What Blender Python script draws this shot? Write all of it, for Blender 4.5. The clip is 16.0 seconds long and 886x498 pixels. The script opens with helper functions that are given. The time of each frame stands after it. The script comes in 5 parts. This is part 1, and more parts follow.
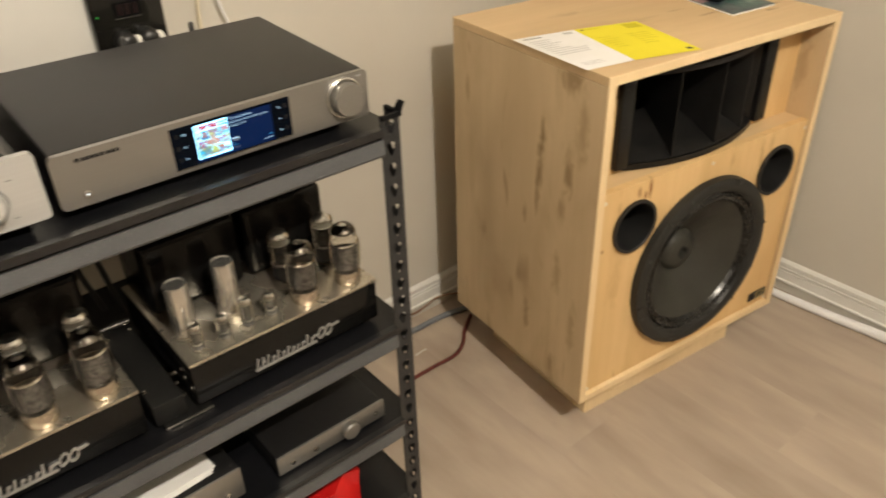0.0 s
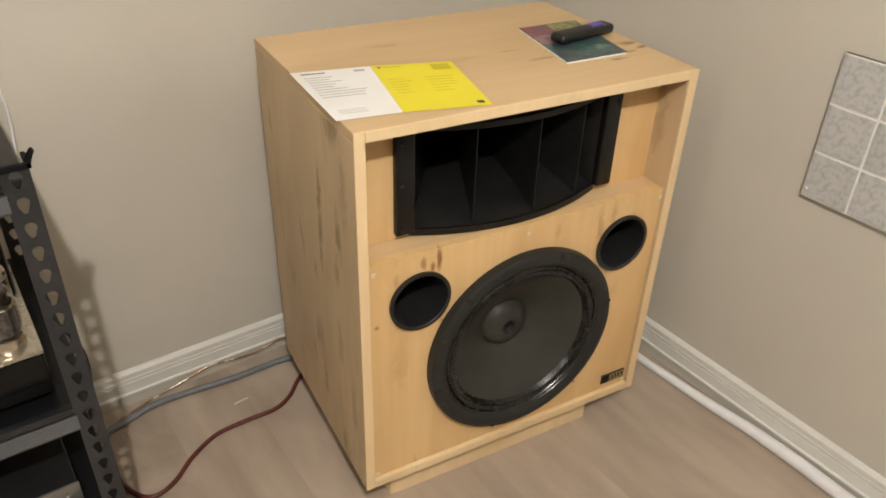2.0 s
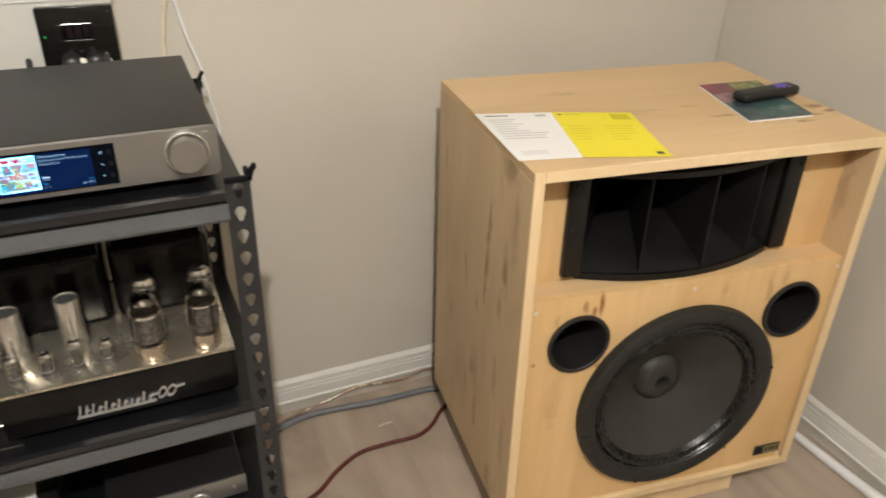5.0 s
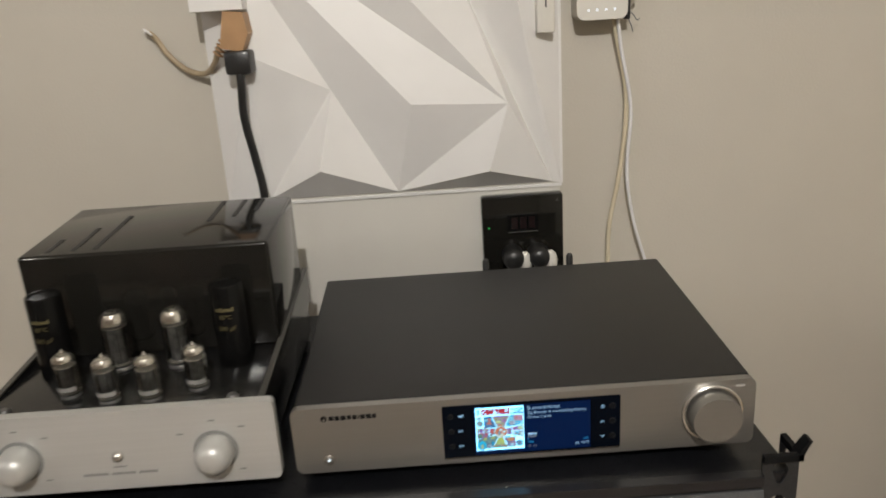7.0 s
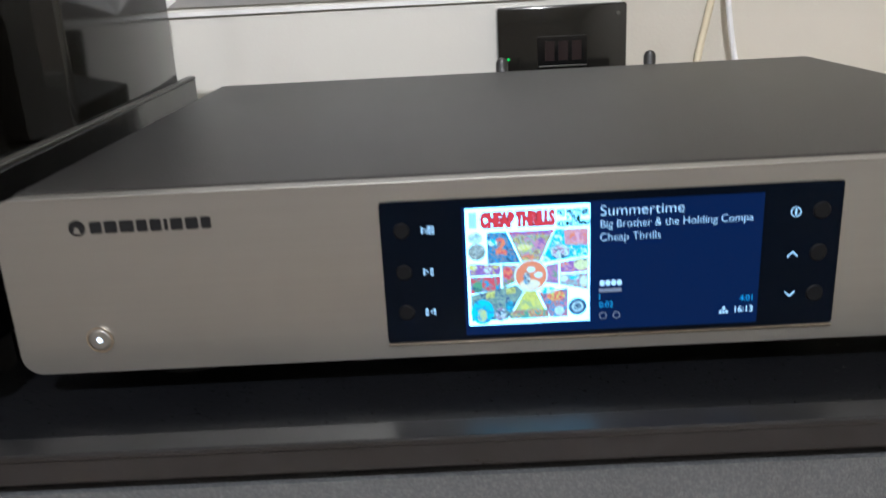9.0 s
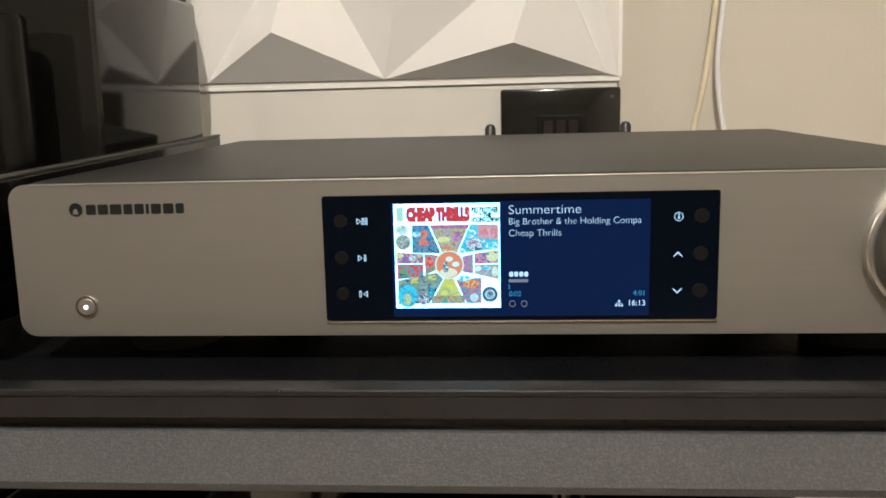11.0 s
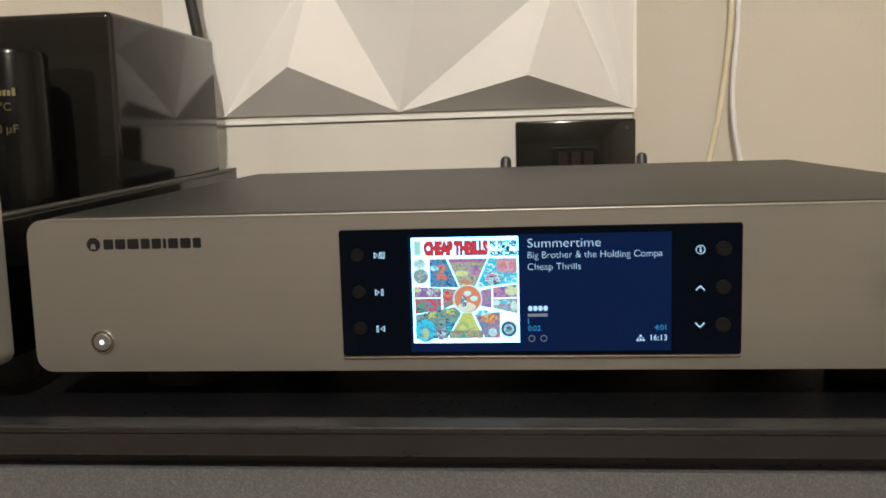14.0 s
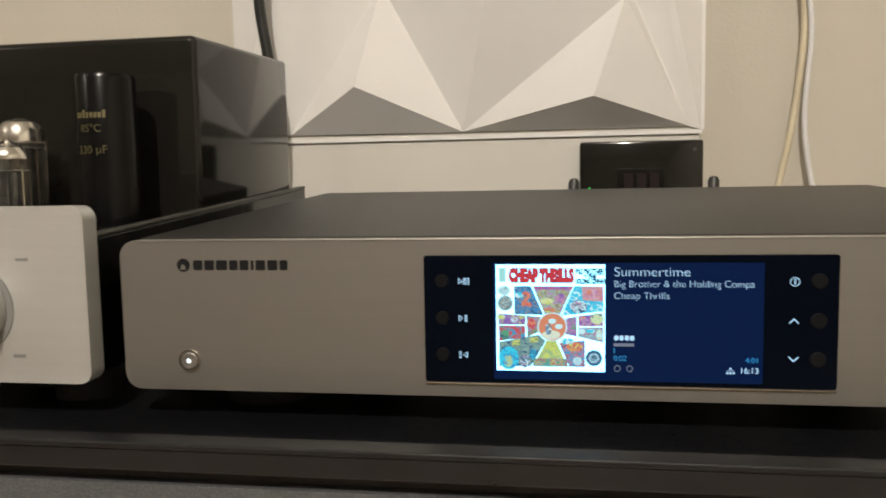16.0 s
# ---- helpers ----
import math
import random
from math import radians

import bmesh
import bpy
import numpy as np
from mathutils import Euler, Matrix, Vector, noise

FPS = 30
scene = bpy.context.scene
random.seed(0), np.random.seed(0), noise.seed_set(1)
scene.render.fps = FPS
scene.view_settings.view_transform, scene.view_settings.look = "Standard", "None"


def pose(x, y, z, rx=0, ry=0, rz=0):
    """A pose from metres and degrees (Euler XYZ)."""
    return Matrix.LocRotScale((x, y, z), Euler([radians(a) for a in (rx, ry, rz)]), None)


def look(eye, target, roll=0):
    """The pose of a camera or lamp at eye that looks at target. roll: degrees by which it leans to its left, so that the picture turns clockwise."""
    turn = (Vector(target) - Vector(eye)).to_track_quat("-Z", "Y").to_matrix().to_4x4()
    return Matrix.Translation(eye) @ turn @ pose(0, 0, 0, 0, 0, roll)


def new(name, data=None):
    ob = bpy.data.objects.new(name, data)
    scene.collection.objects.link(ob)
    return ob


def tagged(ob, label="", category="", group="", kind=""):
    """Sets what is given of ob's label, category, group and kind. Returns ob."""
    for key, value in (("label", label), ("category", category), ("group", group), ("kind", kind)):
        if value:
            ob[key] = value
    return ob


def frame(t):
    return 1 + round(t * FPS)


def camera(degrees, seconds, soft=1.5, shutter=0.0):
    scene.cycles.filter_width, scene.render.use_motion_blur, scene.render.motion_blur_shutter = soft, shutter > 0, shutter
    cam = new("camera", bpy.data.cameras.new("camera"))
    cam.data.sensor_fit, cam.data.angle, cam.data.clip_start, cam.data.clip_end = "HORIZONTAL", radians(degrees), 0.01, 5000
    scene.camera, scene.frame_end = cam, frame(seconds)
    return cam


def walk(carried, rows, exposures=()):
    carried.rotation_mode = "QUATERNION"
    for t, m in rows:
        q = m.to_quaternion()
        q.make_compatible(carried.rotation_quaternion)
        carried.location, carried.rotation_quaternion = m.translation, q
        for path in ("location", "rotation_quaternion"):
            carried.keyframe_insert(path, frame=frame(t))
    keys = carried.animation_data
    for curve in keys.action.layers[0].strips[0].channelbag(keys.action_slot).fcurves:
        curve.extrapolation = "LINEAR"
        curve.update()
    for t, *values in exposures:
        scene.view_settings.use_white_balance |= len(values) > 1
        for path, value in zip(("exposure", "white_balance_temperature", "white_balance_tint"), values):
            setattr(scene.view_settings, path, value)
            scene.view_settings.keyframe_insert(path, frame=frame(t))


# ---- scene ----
cam = camera(60.4, 16.0, 1.7, 0.3)
PATH = [
    (0, (0.392, 0.306, 1.327), (1.459, 1.616, 0.256), -1.7),
    (0.5, (0.536, 0.272, 1.303), (1.713, 1.456, 0.202), -1.3),
    (1, (0.802, 0.282, 1.253), (1.994, 1.417, 0.116), 0.4),
    (1.5, (0.9, 0.273, 1.284), (2.03, 1.469, 0.147), 2.1),
    (2, (0.927, 0.207, 1.322), (1.921, 1.564, 0.24), 1.9),
    (2.5, (0.971, 0.121, 1.333), (1.904, 1.539, 0.276), 3.1),
    (3, (0.954, 0.101, 1.346), (1.837, 1.571, 0.317), 3.1),
    (3.2, (0.955, 0.093, 1.351), (1.834, 1.571, 0.329), 3.1),
    (5.3, (0.795, 0.224, 1.321), (1.426, 1.861, 0.361), 0.8),
    (5.5, (0.731, 0.241, 1.335), (1.241, 1.926, 0.385), -0.0),
    (6, (0.618, 0.293, 1.349), (0.876, 2.067, 0.462), -1.6),
    (6.5, (0.588, 0.371, 1.333), (0.658, 2.26, 0.678), -2.7),
    (7, (0.683, 0.556, 1.318), (0.706, 2.458, 0.701), -3.7),
    (7.5, (0.744, 0.688, 1.249), (0.596, 2.553, 0.542), -5.2),
    (8, (0.729, 0.812, 1.179), (0.623, 2.646, 0.387), -4.9),
    (8.5, (0.683, 0.891, 1.124), (0.645, 2.744, 0.372), -4.1),
    (9, (0.705, 0.913, 1.025), (0.682, 2.828, 0.449), -3.0),
    (9.5, (0.722, 0.928, 0.991), (0.702, 2.875, 0.534), -2.4),
    (9.7, (0.739, 0.917, 0.99), (0.668, 2.875, 0.591), -2.4),
    (11.8, (0.755, 0.853, 0.987), (0.602, 2.828, 0.708), -1.1),
    (12, (0.752, 0.855, 0.985), (0.596, 2.83, 0.716), -1.0),
    (12.5, (0.743, 0.851, 0.99), (0.573, 2.828, 0.737), -1.1),
    (13, (0.748, 0.858, 0.991), (0.572, 2.836, 0.749), -1.2),
    (13.5, (0.753, 0.862, 0.99), (0.576, 2.841, 0.762), -1.4),
    (14, (0.752, 0.862, 0.99), (0.574, 2.842, 0.771), -1.6),
    (14.5, (0.752, 0.864, 0.988), (0.578, 2.845, 0.777), -1.7),
    (15, (0.751, 0.87, 0.987), (0.574, 2.851, 0.782), -1.7),
    (15.5, (0.749, 0.869, 0.988), (0.53, 2.848, 0.797), -1.5),
    (16, (0.736, 0.861, 0.995), (0.437, 2.831, 0.818), -1.0),
]
EXPOSURES = [(0.0, 0.06, 7100, 10), (0.5, 0.12, 6850, 10), (1.0, -0.02, 6450, 10), (1.5, -0.06, 6450, 10), (3.0, 0.05, 6350, 10), (5.5, -0.01, 6300, 10), (6.0, -0.1, 6100, 10), (6.5, -0.35, 6250, 10), (7.0, -0.55, 6250, 10), (7.5, -0.45, 6300, 10), (8.0, -0.18, 6450, 10),
             (8.5, -0.05, 6400, 10), (9.0, 0.08, 5600, 10), (9.5, 0.02, 5900, 10), (12.0, -0.14, 6750, 10), (16.0, -0.30, 6750, 10)]
walk(cam, [(t, look(eye, target, roll)) for t, eye, target, roll in PATH], EXPOSURES)

# ---- light ----
world = bpy.data.worlds.new("room_air")
world.use_nodes = True
world.node_tree.nodes["Background"].inputs[0].default_value = (1.0, 0.85, 0.65, 1)
world.node_tree.nodes["Background"].inputs[1].default_value = 0.02
scene.world = world

LAMP = (0.74, -0.35, 2.30)
lamp_data = bpy.data.lights.new("bulb_light", "POINT")
lamp_data.shadow_soft_size, lamp_data.energy, lamp_data.color = 0.025, 143.0, (1.0, 0.94, 0.86)
lamp = new("bulb_light", lamp_data)
lamp.location = LAMP
# added fill to brighten the left side; no lamp is known here
FILL_WEST = (-1.55, -0.35, 2.30)
west_data = bpy.data.lights.new("west_bulb_light", "POINT")
west_data.shadow_soft_size, west_data.energy, west_data.color = 0.05, 35.0, (1.0, 0.94, 0.86)
west = new("west_bulb_light", west_data)
west.location = FILL_WEST


# ---- materials ----
def material(name, colour, rough=0.5, metal=0.0, second=None, scale=8.0, stretch=(1, 1, 1), amount=1.0, bump=0.0, bump_scale=200.0,
             rough_var=0.0, coat=0.0, spec=0.5, random_tint=0.0, ramp=(0.35, 0.7), detail=5.0, wander=False):
    """A principled material: two colours mixed by noise, fine bump, uneven gloss."""
    m = bpy.data.materials.new(name)
    m.use_nodes = True
    t = m.node_tree
    b = t.nodes["Principled BSDF"]
    b.inputs["Base Color"].default_value = (*colour, 1)
    b.inputs["Roughness"].default_value = rough
    b.inputs["Metallic"].default_value = metal
    b.inputs["Coat Weight"].default_value = coat
    b.inputs["Coat Roughness"].default_value = 0.08
    b.inputs["Specular IOR Level"].default_value = spec
    co = t.nodes.new("ShaderNodeTexCoord")
    mp = t.nodes.new("ShaderNodeMapping")
    mp.inputs["Scale"].default_value = stretch
    t.links.new(co.outputs["Object"], mp.inputs[0])
    if wander:
        oi0 = t.nodes.new("ShaderNodeObjectInfo")
        mu = t.nodes.new("ShaderNodeMath")
        mu.operation = "MULTIPLY"
        mu.inputs[1].default_value = 37.0
        t.links.new(oi0.outputs["Random"], mu.inputs[0])
        t.links.new(mu.outputs[0], mp.inputs["Location"])
    if second:
        n = t.nodes.new("ShaderNodeTexNoise")
        n.inputs["Scale"].default_value, n.inputs["Detail"].default_value = scale, detail
        t.links.new(mp.outputs[0], n.inputs["Vector"])
        r = t.nodes.new("ShaderNodeMapRange")
        r.inputs["From Min"].default_value, r.inputs["From Max"].default_value = ramp
        r.inputs["To Max"].default_value = amount
        t.links.new(n.outputs[0], r.inputs[0])
        x = t.nodes.new("ShaderNodeMix")
        x.data_type = "RGBA"
        x.inputs[6].default_value, x.inputs[7].default_value = (*colour, 1), (*second, 1)
        t.links.new(r.outputs[0], x.inputs[0])
        out = x.outputs[2]
        if random_tint:
            oi = t.nodes.new("ShaderNodeObjectInfo")
            hs = t.nodes.new("ShaderNodeHueSaturation")
            rr = t.nodes.new("ShaderNodeMapRange")
            rr.inputs["To Min"].default_value, rr.inputs["To Max"].default_value = 1 - random_tint, 1 + random_tint
            t.links.new(oi.outputs["Random"], rr.inputs[0])
            t.links.new(rr.outputs[0], hs.inputs["Value"])
            t.links.new(out, hs.inputs["Color"])
            out = hs.outputs[0]
        t.links.new(out, b.inputs["Base Color"])
        if rough_var:
            v = t.nodes.new("ShaderNodeMapRange")
            v.inputs["To Min"].default_value, v.inputs["To Max"].default_value = max(0.02, rough - rough_var), min(1, rough + rough_var)
            t.links.new(n.outputs[0], v.inputs[0])
            t.links.new(v.outputs[0], b.inputs["Roughness"])
    if bump:
        n2 = t.nodes.new("ShaderNodeTexNoise")
        n2.inputs["Scale"].default_value, n2.inputs["Detail"].default_value = bump_scale, 3.0
        t.links.new(mp.outputs[0], n2.inputs["Vector"])
        bp = t.nodes.new("ShaderNodeBump")
        bp.inputs["Strength"].default_value, bp.inputs["Distance"].default_value = bump, 0.002
        t.links.new(n2.outputs[0], bp.inputs["Height"])
        t.links.new(bp.outputs[0], b.inputs["Normal"])
    return m


def glowing(name, colour, strength):
    m = bpy.data.materials.new(name)
    m.use_nodes = True
    b = m.node_tree.nodes["Principled BSDF"]
    b.inputs["Base Color"].default_value = (0.003, 0.003, 0.004, 1)
    b.inputs["Roughness"].default_value = 0.25
    b.inputs["Specular IOR Level"].default_value = 0.02
    b.inputs["Emission Color"].default_value = (*colour, 1)
    b.inputs["Emission Strength"].default_value = strength
    return m


def comic(name, colours, strength=1.15, scale=620.0):
    """A lit picture in small flat patches of a few colours."""
    m = glowing(name, colours[0], strength)
    t = m.node_tree
    co = t.nodes.new("ShaderNodeTexCoord")
    n = t.nodes.new("ShaderNodeTexNoise")
    n.inputs["Scale"].default_value, n.inputs["Detail"].default_value, n.inputs["Distortion"].default_value = scale, 2.5, 1.2
    t.links.new(co.outputs["Object"], n.inputs["Vector"])
    ramp = t.nodes.new("ShaderNodeValToRGB")
    ramp.color_ramp.interpolation = "CONSTANT"
    while len(ramp.color_ramp.elements) < len(colours):
        ramp.color_ramp.elements.new(0.5)
    for k, c in enumerate(colours):
        ramp.color_ramp.elements[k].position = 0.0 if k == 0 else 0.40 + 0.22 * k / len(colours)
        ramp.color_ramp.elements[k].color = (c[0] * 0.90 + 0.015, c[1] * 0.95 + 0.050, c[2] * 0.95 + 0.080, 1)
    t.links.new(n.outputs[0], ramp.inputs[0])
    t.links.new(ramp.outputs[0], t.nodes["Principled BSDF"].inputs["Emission Color"])
    return m


def glass(name, colour=(0.95, 0.95, 0.93), rough=0.02):
    m = bpy.data.materials.new(name)
    m.use_nodes = True
    b = m.node_tree.nodes["Principled BSDF"]
    b.inputs["Base Color"].default_value = (*colour, 1)
    b.inputs["Roughness"].default_value = rough
    b.inputs["Transmission Weight"].default_value = 1.0
    b.inputs["IOR"].default_value = 1.12
    b.inputs["Coat Weight"].default_value = 0.8
    b.inputs["Coat Roughness"].default_value = 0.04
    return m


def wood(name, light, dark, stain_shade, axis=2, grain=26.0, stain_low=0.66, rough=0.5, along=0.16, blotch=0.0, spots=()):
    """Pale plywood: long grain along one axis, soft clouding, brown mineral streaks and knots; a spot can also paint
    shade.
    """
    m = bpy.data.materials.new(name)
    m.use_nodes = True
    t = m.node_tree
    b = t.nodes["Principled BSDF"]
    b.inputs["Roughness"].default_value = rough
    b.inputs["Specular IOR Level"].default_value = 0.35
    co = t.nodes.new("ShaderNodeTexCoord")

    def layer(scale, along, detail, low, high):
        mp = t.nodes.new("ShaderNodeMapping")
        sc = [scale] * 3
        sc[axis] = scale * along
        mp.inputs["Scale"].default_value = sc
        t.links.new(co.outputs["Object"], mp.inputs[0])
        n = t.nodes.new("ShaderNodeTexNoise")
        n.inputs["Scale"].default_value, n.inputs["Detail"].default_value, n.inputs["Distortion"].default_value = 1.0, detail, 0.6
        t.links.new(mp.outputs[0], n.inputs["Vector"])
        r = t.nodes.new("ShaderNodeMapRange")
        r.inputs["From Min"].default_value, r.inputs["From Max"].default_value = low, high
        t.links.new(n.outputs[0], r.inputs[0])
        return n.outputs[0], r.outputs[0]

    def mix(fac, a, c, amount=1.0):
        x = t.nodes.new("ShaderNodeMix")
        x.data_type = "RGBA"
        mul = t.nodes.new("ShaderNodeMath")
        mul.operation = "MULTIPLY"
        mul.inputs[1].default_value = amount
        t.links.new(fac, mul.inputs[0])
        t.links.new(mul.outputs[0], x.inputs[0])
        if isinstance(a, tuple):
            x.inputs[6].default_value = (*a, 1)
        else:
            t.links.new(a, x.inputs[6])
        x.inputs[7].default_value = (*c, 1)
        return x.outputs[2]

    gn, g = layer(grain * 2.2, 0.05, 4, 0.35, 0.7)
    _, cloud = layer(5.0, 0.35, 3, 0.4, 0.7)
    _, streak = layer(15.0, along, 2, stain_low, stain_low + 0.12)
    c = mix(g, light, dark, 0.35)
    c = mix(cloud, c, dark, 0.85)
    c = mix(streak, c, stain_shade, 0.6)
    if blotch:
        _, bl = layer(11.0, 0.5, 5, 0.52, 0.70)
        c = mix(bl, c, stain_shade, blotch)
    wob, _ = layer(60.0, 0.5, 4, 0, 1)
    for centre, radii, amount in spots:
        mp = t.nodes.new("ShaderNodeMapping")
        mp.inputs["Scale"].default_value = [1 / q for q in radii]
        mp.inputs["Location"].default_value = [-p / q for p, q in zip(centre, radii)]
        t.links.new(co.outputs["Object"], mp.inputs[0])
        ln = t.nodes.new("ShaderNodeVectorMath")
        ln.operation = "LENGTH"
        t.links.new(mp.outputs[0], ln.inputs[0])
        ad = t.nodes.new("ShaderNodeMath")
        ad.operation = "MULTIPLY_ADD"
        ad.inputs[1].default_value, ad.inputs[2].default_value = 2.2, -1.1
        t.links.new(wob, ad.inputs[0])
        sm = t.nodes.new("ShaderNodeMath")
        t.links.new(ln.outputs["Value"], sm.inputs[0])
        t.links.new(ad.outputs[0], sm.inputs[1])
        rr = t.nodes.new("ShaderNodeMapRange")
        rr.inputs["From Min"].default_value, rr.inputs["From Max"].default_value = 1.1, 0.3
        t.links.new(sm.outputs[0], rr.inputs[0])
        c = mix(rr.outputs[0], c, stain_shade, amount)
    t.links.new(c, b.inputs["Base Color"])
    bp = t.nodes.new("ShaderNodeBump")
    bp.inputs["Strength"].default_value, bp.inputs["Distance"].default_value = 0.12, 0.001
    t.links.new(gn, bp.inputs["Height"])
    t.links.new(bp.outputs[0], b.inputs["Normal"])
    return m


M_WALL = material("wall_paint", (0.56, 0.53, 0.46), 0.6, second=(0.52, 0.49, 0.425), scale=2.5, bump=0.18, bump_scale=260, spec=0.3)
# for walls out of view: darker than M_WALL so less light bounces back
M_UNSEENWALL = material("unseen_wall_dark", (0.30, 0.26, 0.22), 0.7, second=(0.27, 0.235, 0.195), scale=2.5, bump=0.15, bump_scale=260, spec=0.3)
M_BOARD = material("board_paint", (0.66, 0.645, 0.59), 0.55, second=(0.62, 0.60, 0.55), scale=4, bump=0.08, bump_scale=300)
M_CEIL = material("ceiling_paint", (0.58, 0.56, 0.52), 0.8, second=(0.54, 0.52, 0.48), scale=3, bump=0.3, bump_scale=120)
M_TRIM = material("trim_paint", (0.70, 0.69, 0.645), 0.4, second=(0.63, 0.62, 0.575), scale=12, amount=0.6)
M_PLANK = material("laminate", (0.425, 0.35, 0.277), 0.42, second=(0.285, 0.225, 0.176), scale=5.0, stretch=(2.6, 0.55, 1), rough_var=0.12, random_tint=0.025,
                   bump=0.05, bump_scale=40, ramp=(0.34, 0.80), wander=True)
# the spot at z 0.845 paints the leaflet's shadow; the others are stains
M_PLY = wood("plywood", (0.60, 0.45, 0.27), (0.47, 0.34, 0.195), (0.235, 0.145, 0.062), 2, stain_low=0.66, along=0.28, blotch=0.2,
             spots=(((0, 0.164, 0.700), (9, 0.011, 0.045), 0.85), ((0, 0.170, 0.625), (9, 0.012, 0.050), 0.8), ((0, 0.176, 0.560), (9, 0.008, 0.040), 0.6), ((0, 0.084, 0.655), (9, 0.014, 0.055), 0.75),
                    ((0, 0.214, 0.507), (9, 0.008, 0.022), 0.6), ((0, 0.195, 0.245), (9, 0.013, 0.055), 0.6), ((0, 0.103, 0.160), (9, 0.010, 0.035), 0.6), ((0, 0.092, 0.845), (9, 0.035, 0.040), 0.7),
                    ((0, 0.098, 0.575), (9, 0.012, 0.035), 0.5), ((0, 0.102, 0.410), (9, 0.016, 0.060), 0.45), ((0, 0.360, 0.395), (9, 0.012, 0.030), 0.35), ((0, 0.052, 0.750), (9, 0.018, 0.075), 0.45),
                    ((0, 0.045, 0.300), (9, 0.014, 0.080), 0.4)))
M_PLYTOP = wood("plywood_top", (0.64, 0.46, 0.26), (0.52, 0.36, 0.19), (0.22, 0.12, 0.06), 0, stain_low=0.70, spots=(((0.44, 0.16, 0), (0.035, 0.006, 9), 0.65), ((0.40, 0.22, 0), (0.03, 0.004, 9), 0.4), ((0.638, 0.168, 0), (0.026, 0.012, 9), 0.95), ((0.655, 0.140, 0), (0.024, 0.008, 9), 0.9), ((0.567, 0.102, 0), (0.028, 0.007, 9), 0.7), ((0.610, 0.128, 0), (0.020, 0.006, 9), 0.6), ((0.20, 0.34, 0), (0.05, 0.01, 9), 0.25)))
M_BAFFLE = wood("baffle_ply", (0.69, 0.475, 0.230), (0.57, 0.365, 0.160), (0.27, 0.12, 0.035), 2, stain_low=0.70, along=0.3, blotch=0.12,
                spots=(((0.152, 0, 0.606), (0.0055, 9, 0.026), 1.0), ((0.139, 0, 0.600), (0.005, 9, 0.018), 0.9), ((0.121, 0, 0.607), (0.006, 9, 0.012), 0.7), ((0.033, 0, 0.500), (0.005, 9, 0.005), 0.7), ((0.070, 0, 0.545), (0.010, 9, 0.05), 0.45), ((0.16, 0, 0.475), (0.006, 9, 0.005), 0.6), ((0.50, 0, 0.585), (0.012, 9, 0.04), 0.4), ((0.53, 0, 0.60), (0.01, 9, 0.03), 0.3), ((0.40, 0, 0.60), (0.008, 9, 0.02), 0.3), ((0.08, 0, 0.40), (0.02, 9, 0.06), 0.2)))
M_EDGE = wood("edge_ply", (0.77, 0.60, 0.36), (0.64, 0.47, 0.26), (0.4, 0.24, 0.11), 2, stain_low=0.72)
M_HORN = material("horn_plastic", (0.0045, 0.0045, 0.0045), 0.4, second=(0.007, 0.0068, 0.0065), scale=30, rough_var=0.08, bump=0.08, bump_scale=400, spec=0.3)
M_PORT = material("port_plastic", (0.010, 0.010, 0.010), 0.45)
M_FRAME = material("cast_frame", (0.013, 0.013, 0.0115), 0.55, second=(0.018, 0.018, 0.016), scale=25, rough_var=0.1, spec=0.35)
M_CONE = material("paper_cone", (0.028, 0.027, 0.022), 0.5, second=(0.038, 0.037, 0.030), scale=14, bump=0.25, bump_scale=350, spec=0.3)
M_SURR = material("doped_surround", (0.004, 0.004, 0.0035), 0.27, second=(0.008, 0.008, 0.007), scale=60, rough_var=0.08, bump=0.06, bump_scale=220)
M_RACK = material("rack_enamel", (0.0135, 0.0142, 0.0155), 0.42, second=(0.023, 0.024, 0.026), scale=300, rough_var=0.1, bump=0.2, bump_scale=1600)
M_BEAM = material("beam_enamel", (0.060, 0.062, 0.066), 0.42, second=(0.098, 0.101, 0.105), scale=900, rough_var=0.1, bump=0.3, bump_scale=1300, ramp=(0.42, 0.72), detail=2.0)
M_DECK = material("deck_board", (0.0035, 0.004, 0.005), 0.30, second=(0.0075, 0.0075, 0.009), scale=500, rough_var=0.08, bump=0.08, bump_scale=700, spec=0.36)
M_LIP = material("deck_front", (0.0095, 0.0095, 0.0105), 0.30, second=(0.013, 0.013, 0.015), scale=90, rough_var=0.06, bump=0.03, bump_scale=700)
M_ALU = material("brushed_grey", (0.306, 0.297, 0.279), 0.43, 0.85, second=(0.318, 0.308, 0.289), scale=60, stretch=(0.08, 1, 6), rough_var=0.02)
M_COVER = material("powder_black", (0.0065, 0.0065, 0.007), 0.43, second=(0.011, 0.0105, 0.0105), scale=900, bump=0.2, bump_scale=900, rough_var=0.05)
M_SILVER = material("silver_panel", (0.465, 0.465, 0.445), 0.38, 0.35, second=(0.49, 0.49, 0.47), scale=50, stretch=(0.1, 1, 6), rough_var=0.03)
M_LACQ = material("black_lacquer", (0.0085, 0.008, 0.007), 0.10, second=(0.012, 0.0115, 0.0095), scale=7, coat=0.15, rough_var=0.04, spec=0.36)
M_BOXBLACK = material("satin_black", (0.005, 0.005, 0.005), 0.5, second=(0.007, 0.007, 0.0065), scale=20, rough_var=0.08, spec=0.35)
M_BLACKCHROME = material("black_chrome", (0.09, 0.085, 0.08), 0.16, 0.9)
M_DIGIT = material("unlit_digit", (0.012, 0.006, 0.006), 0.3)
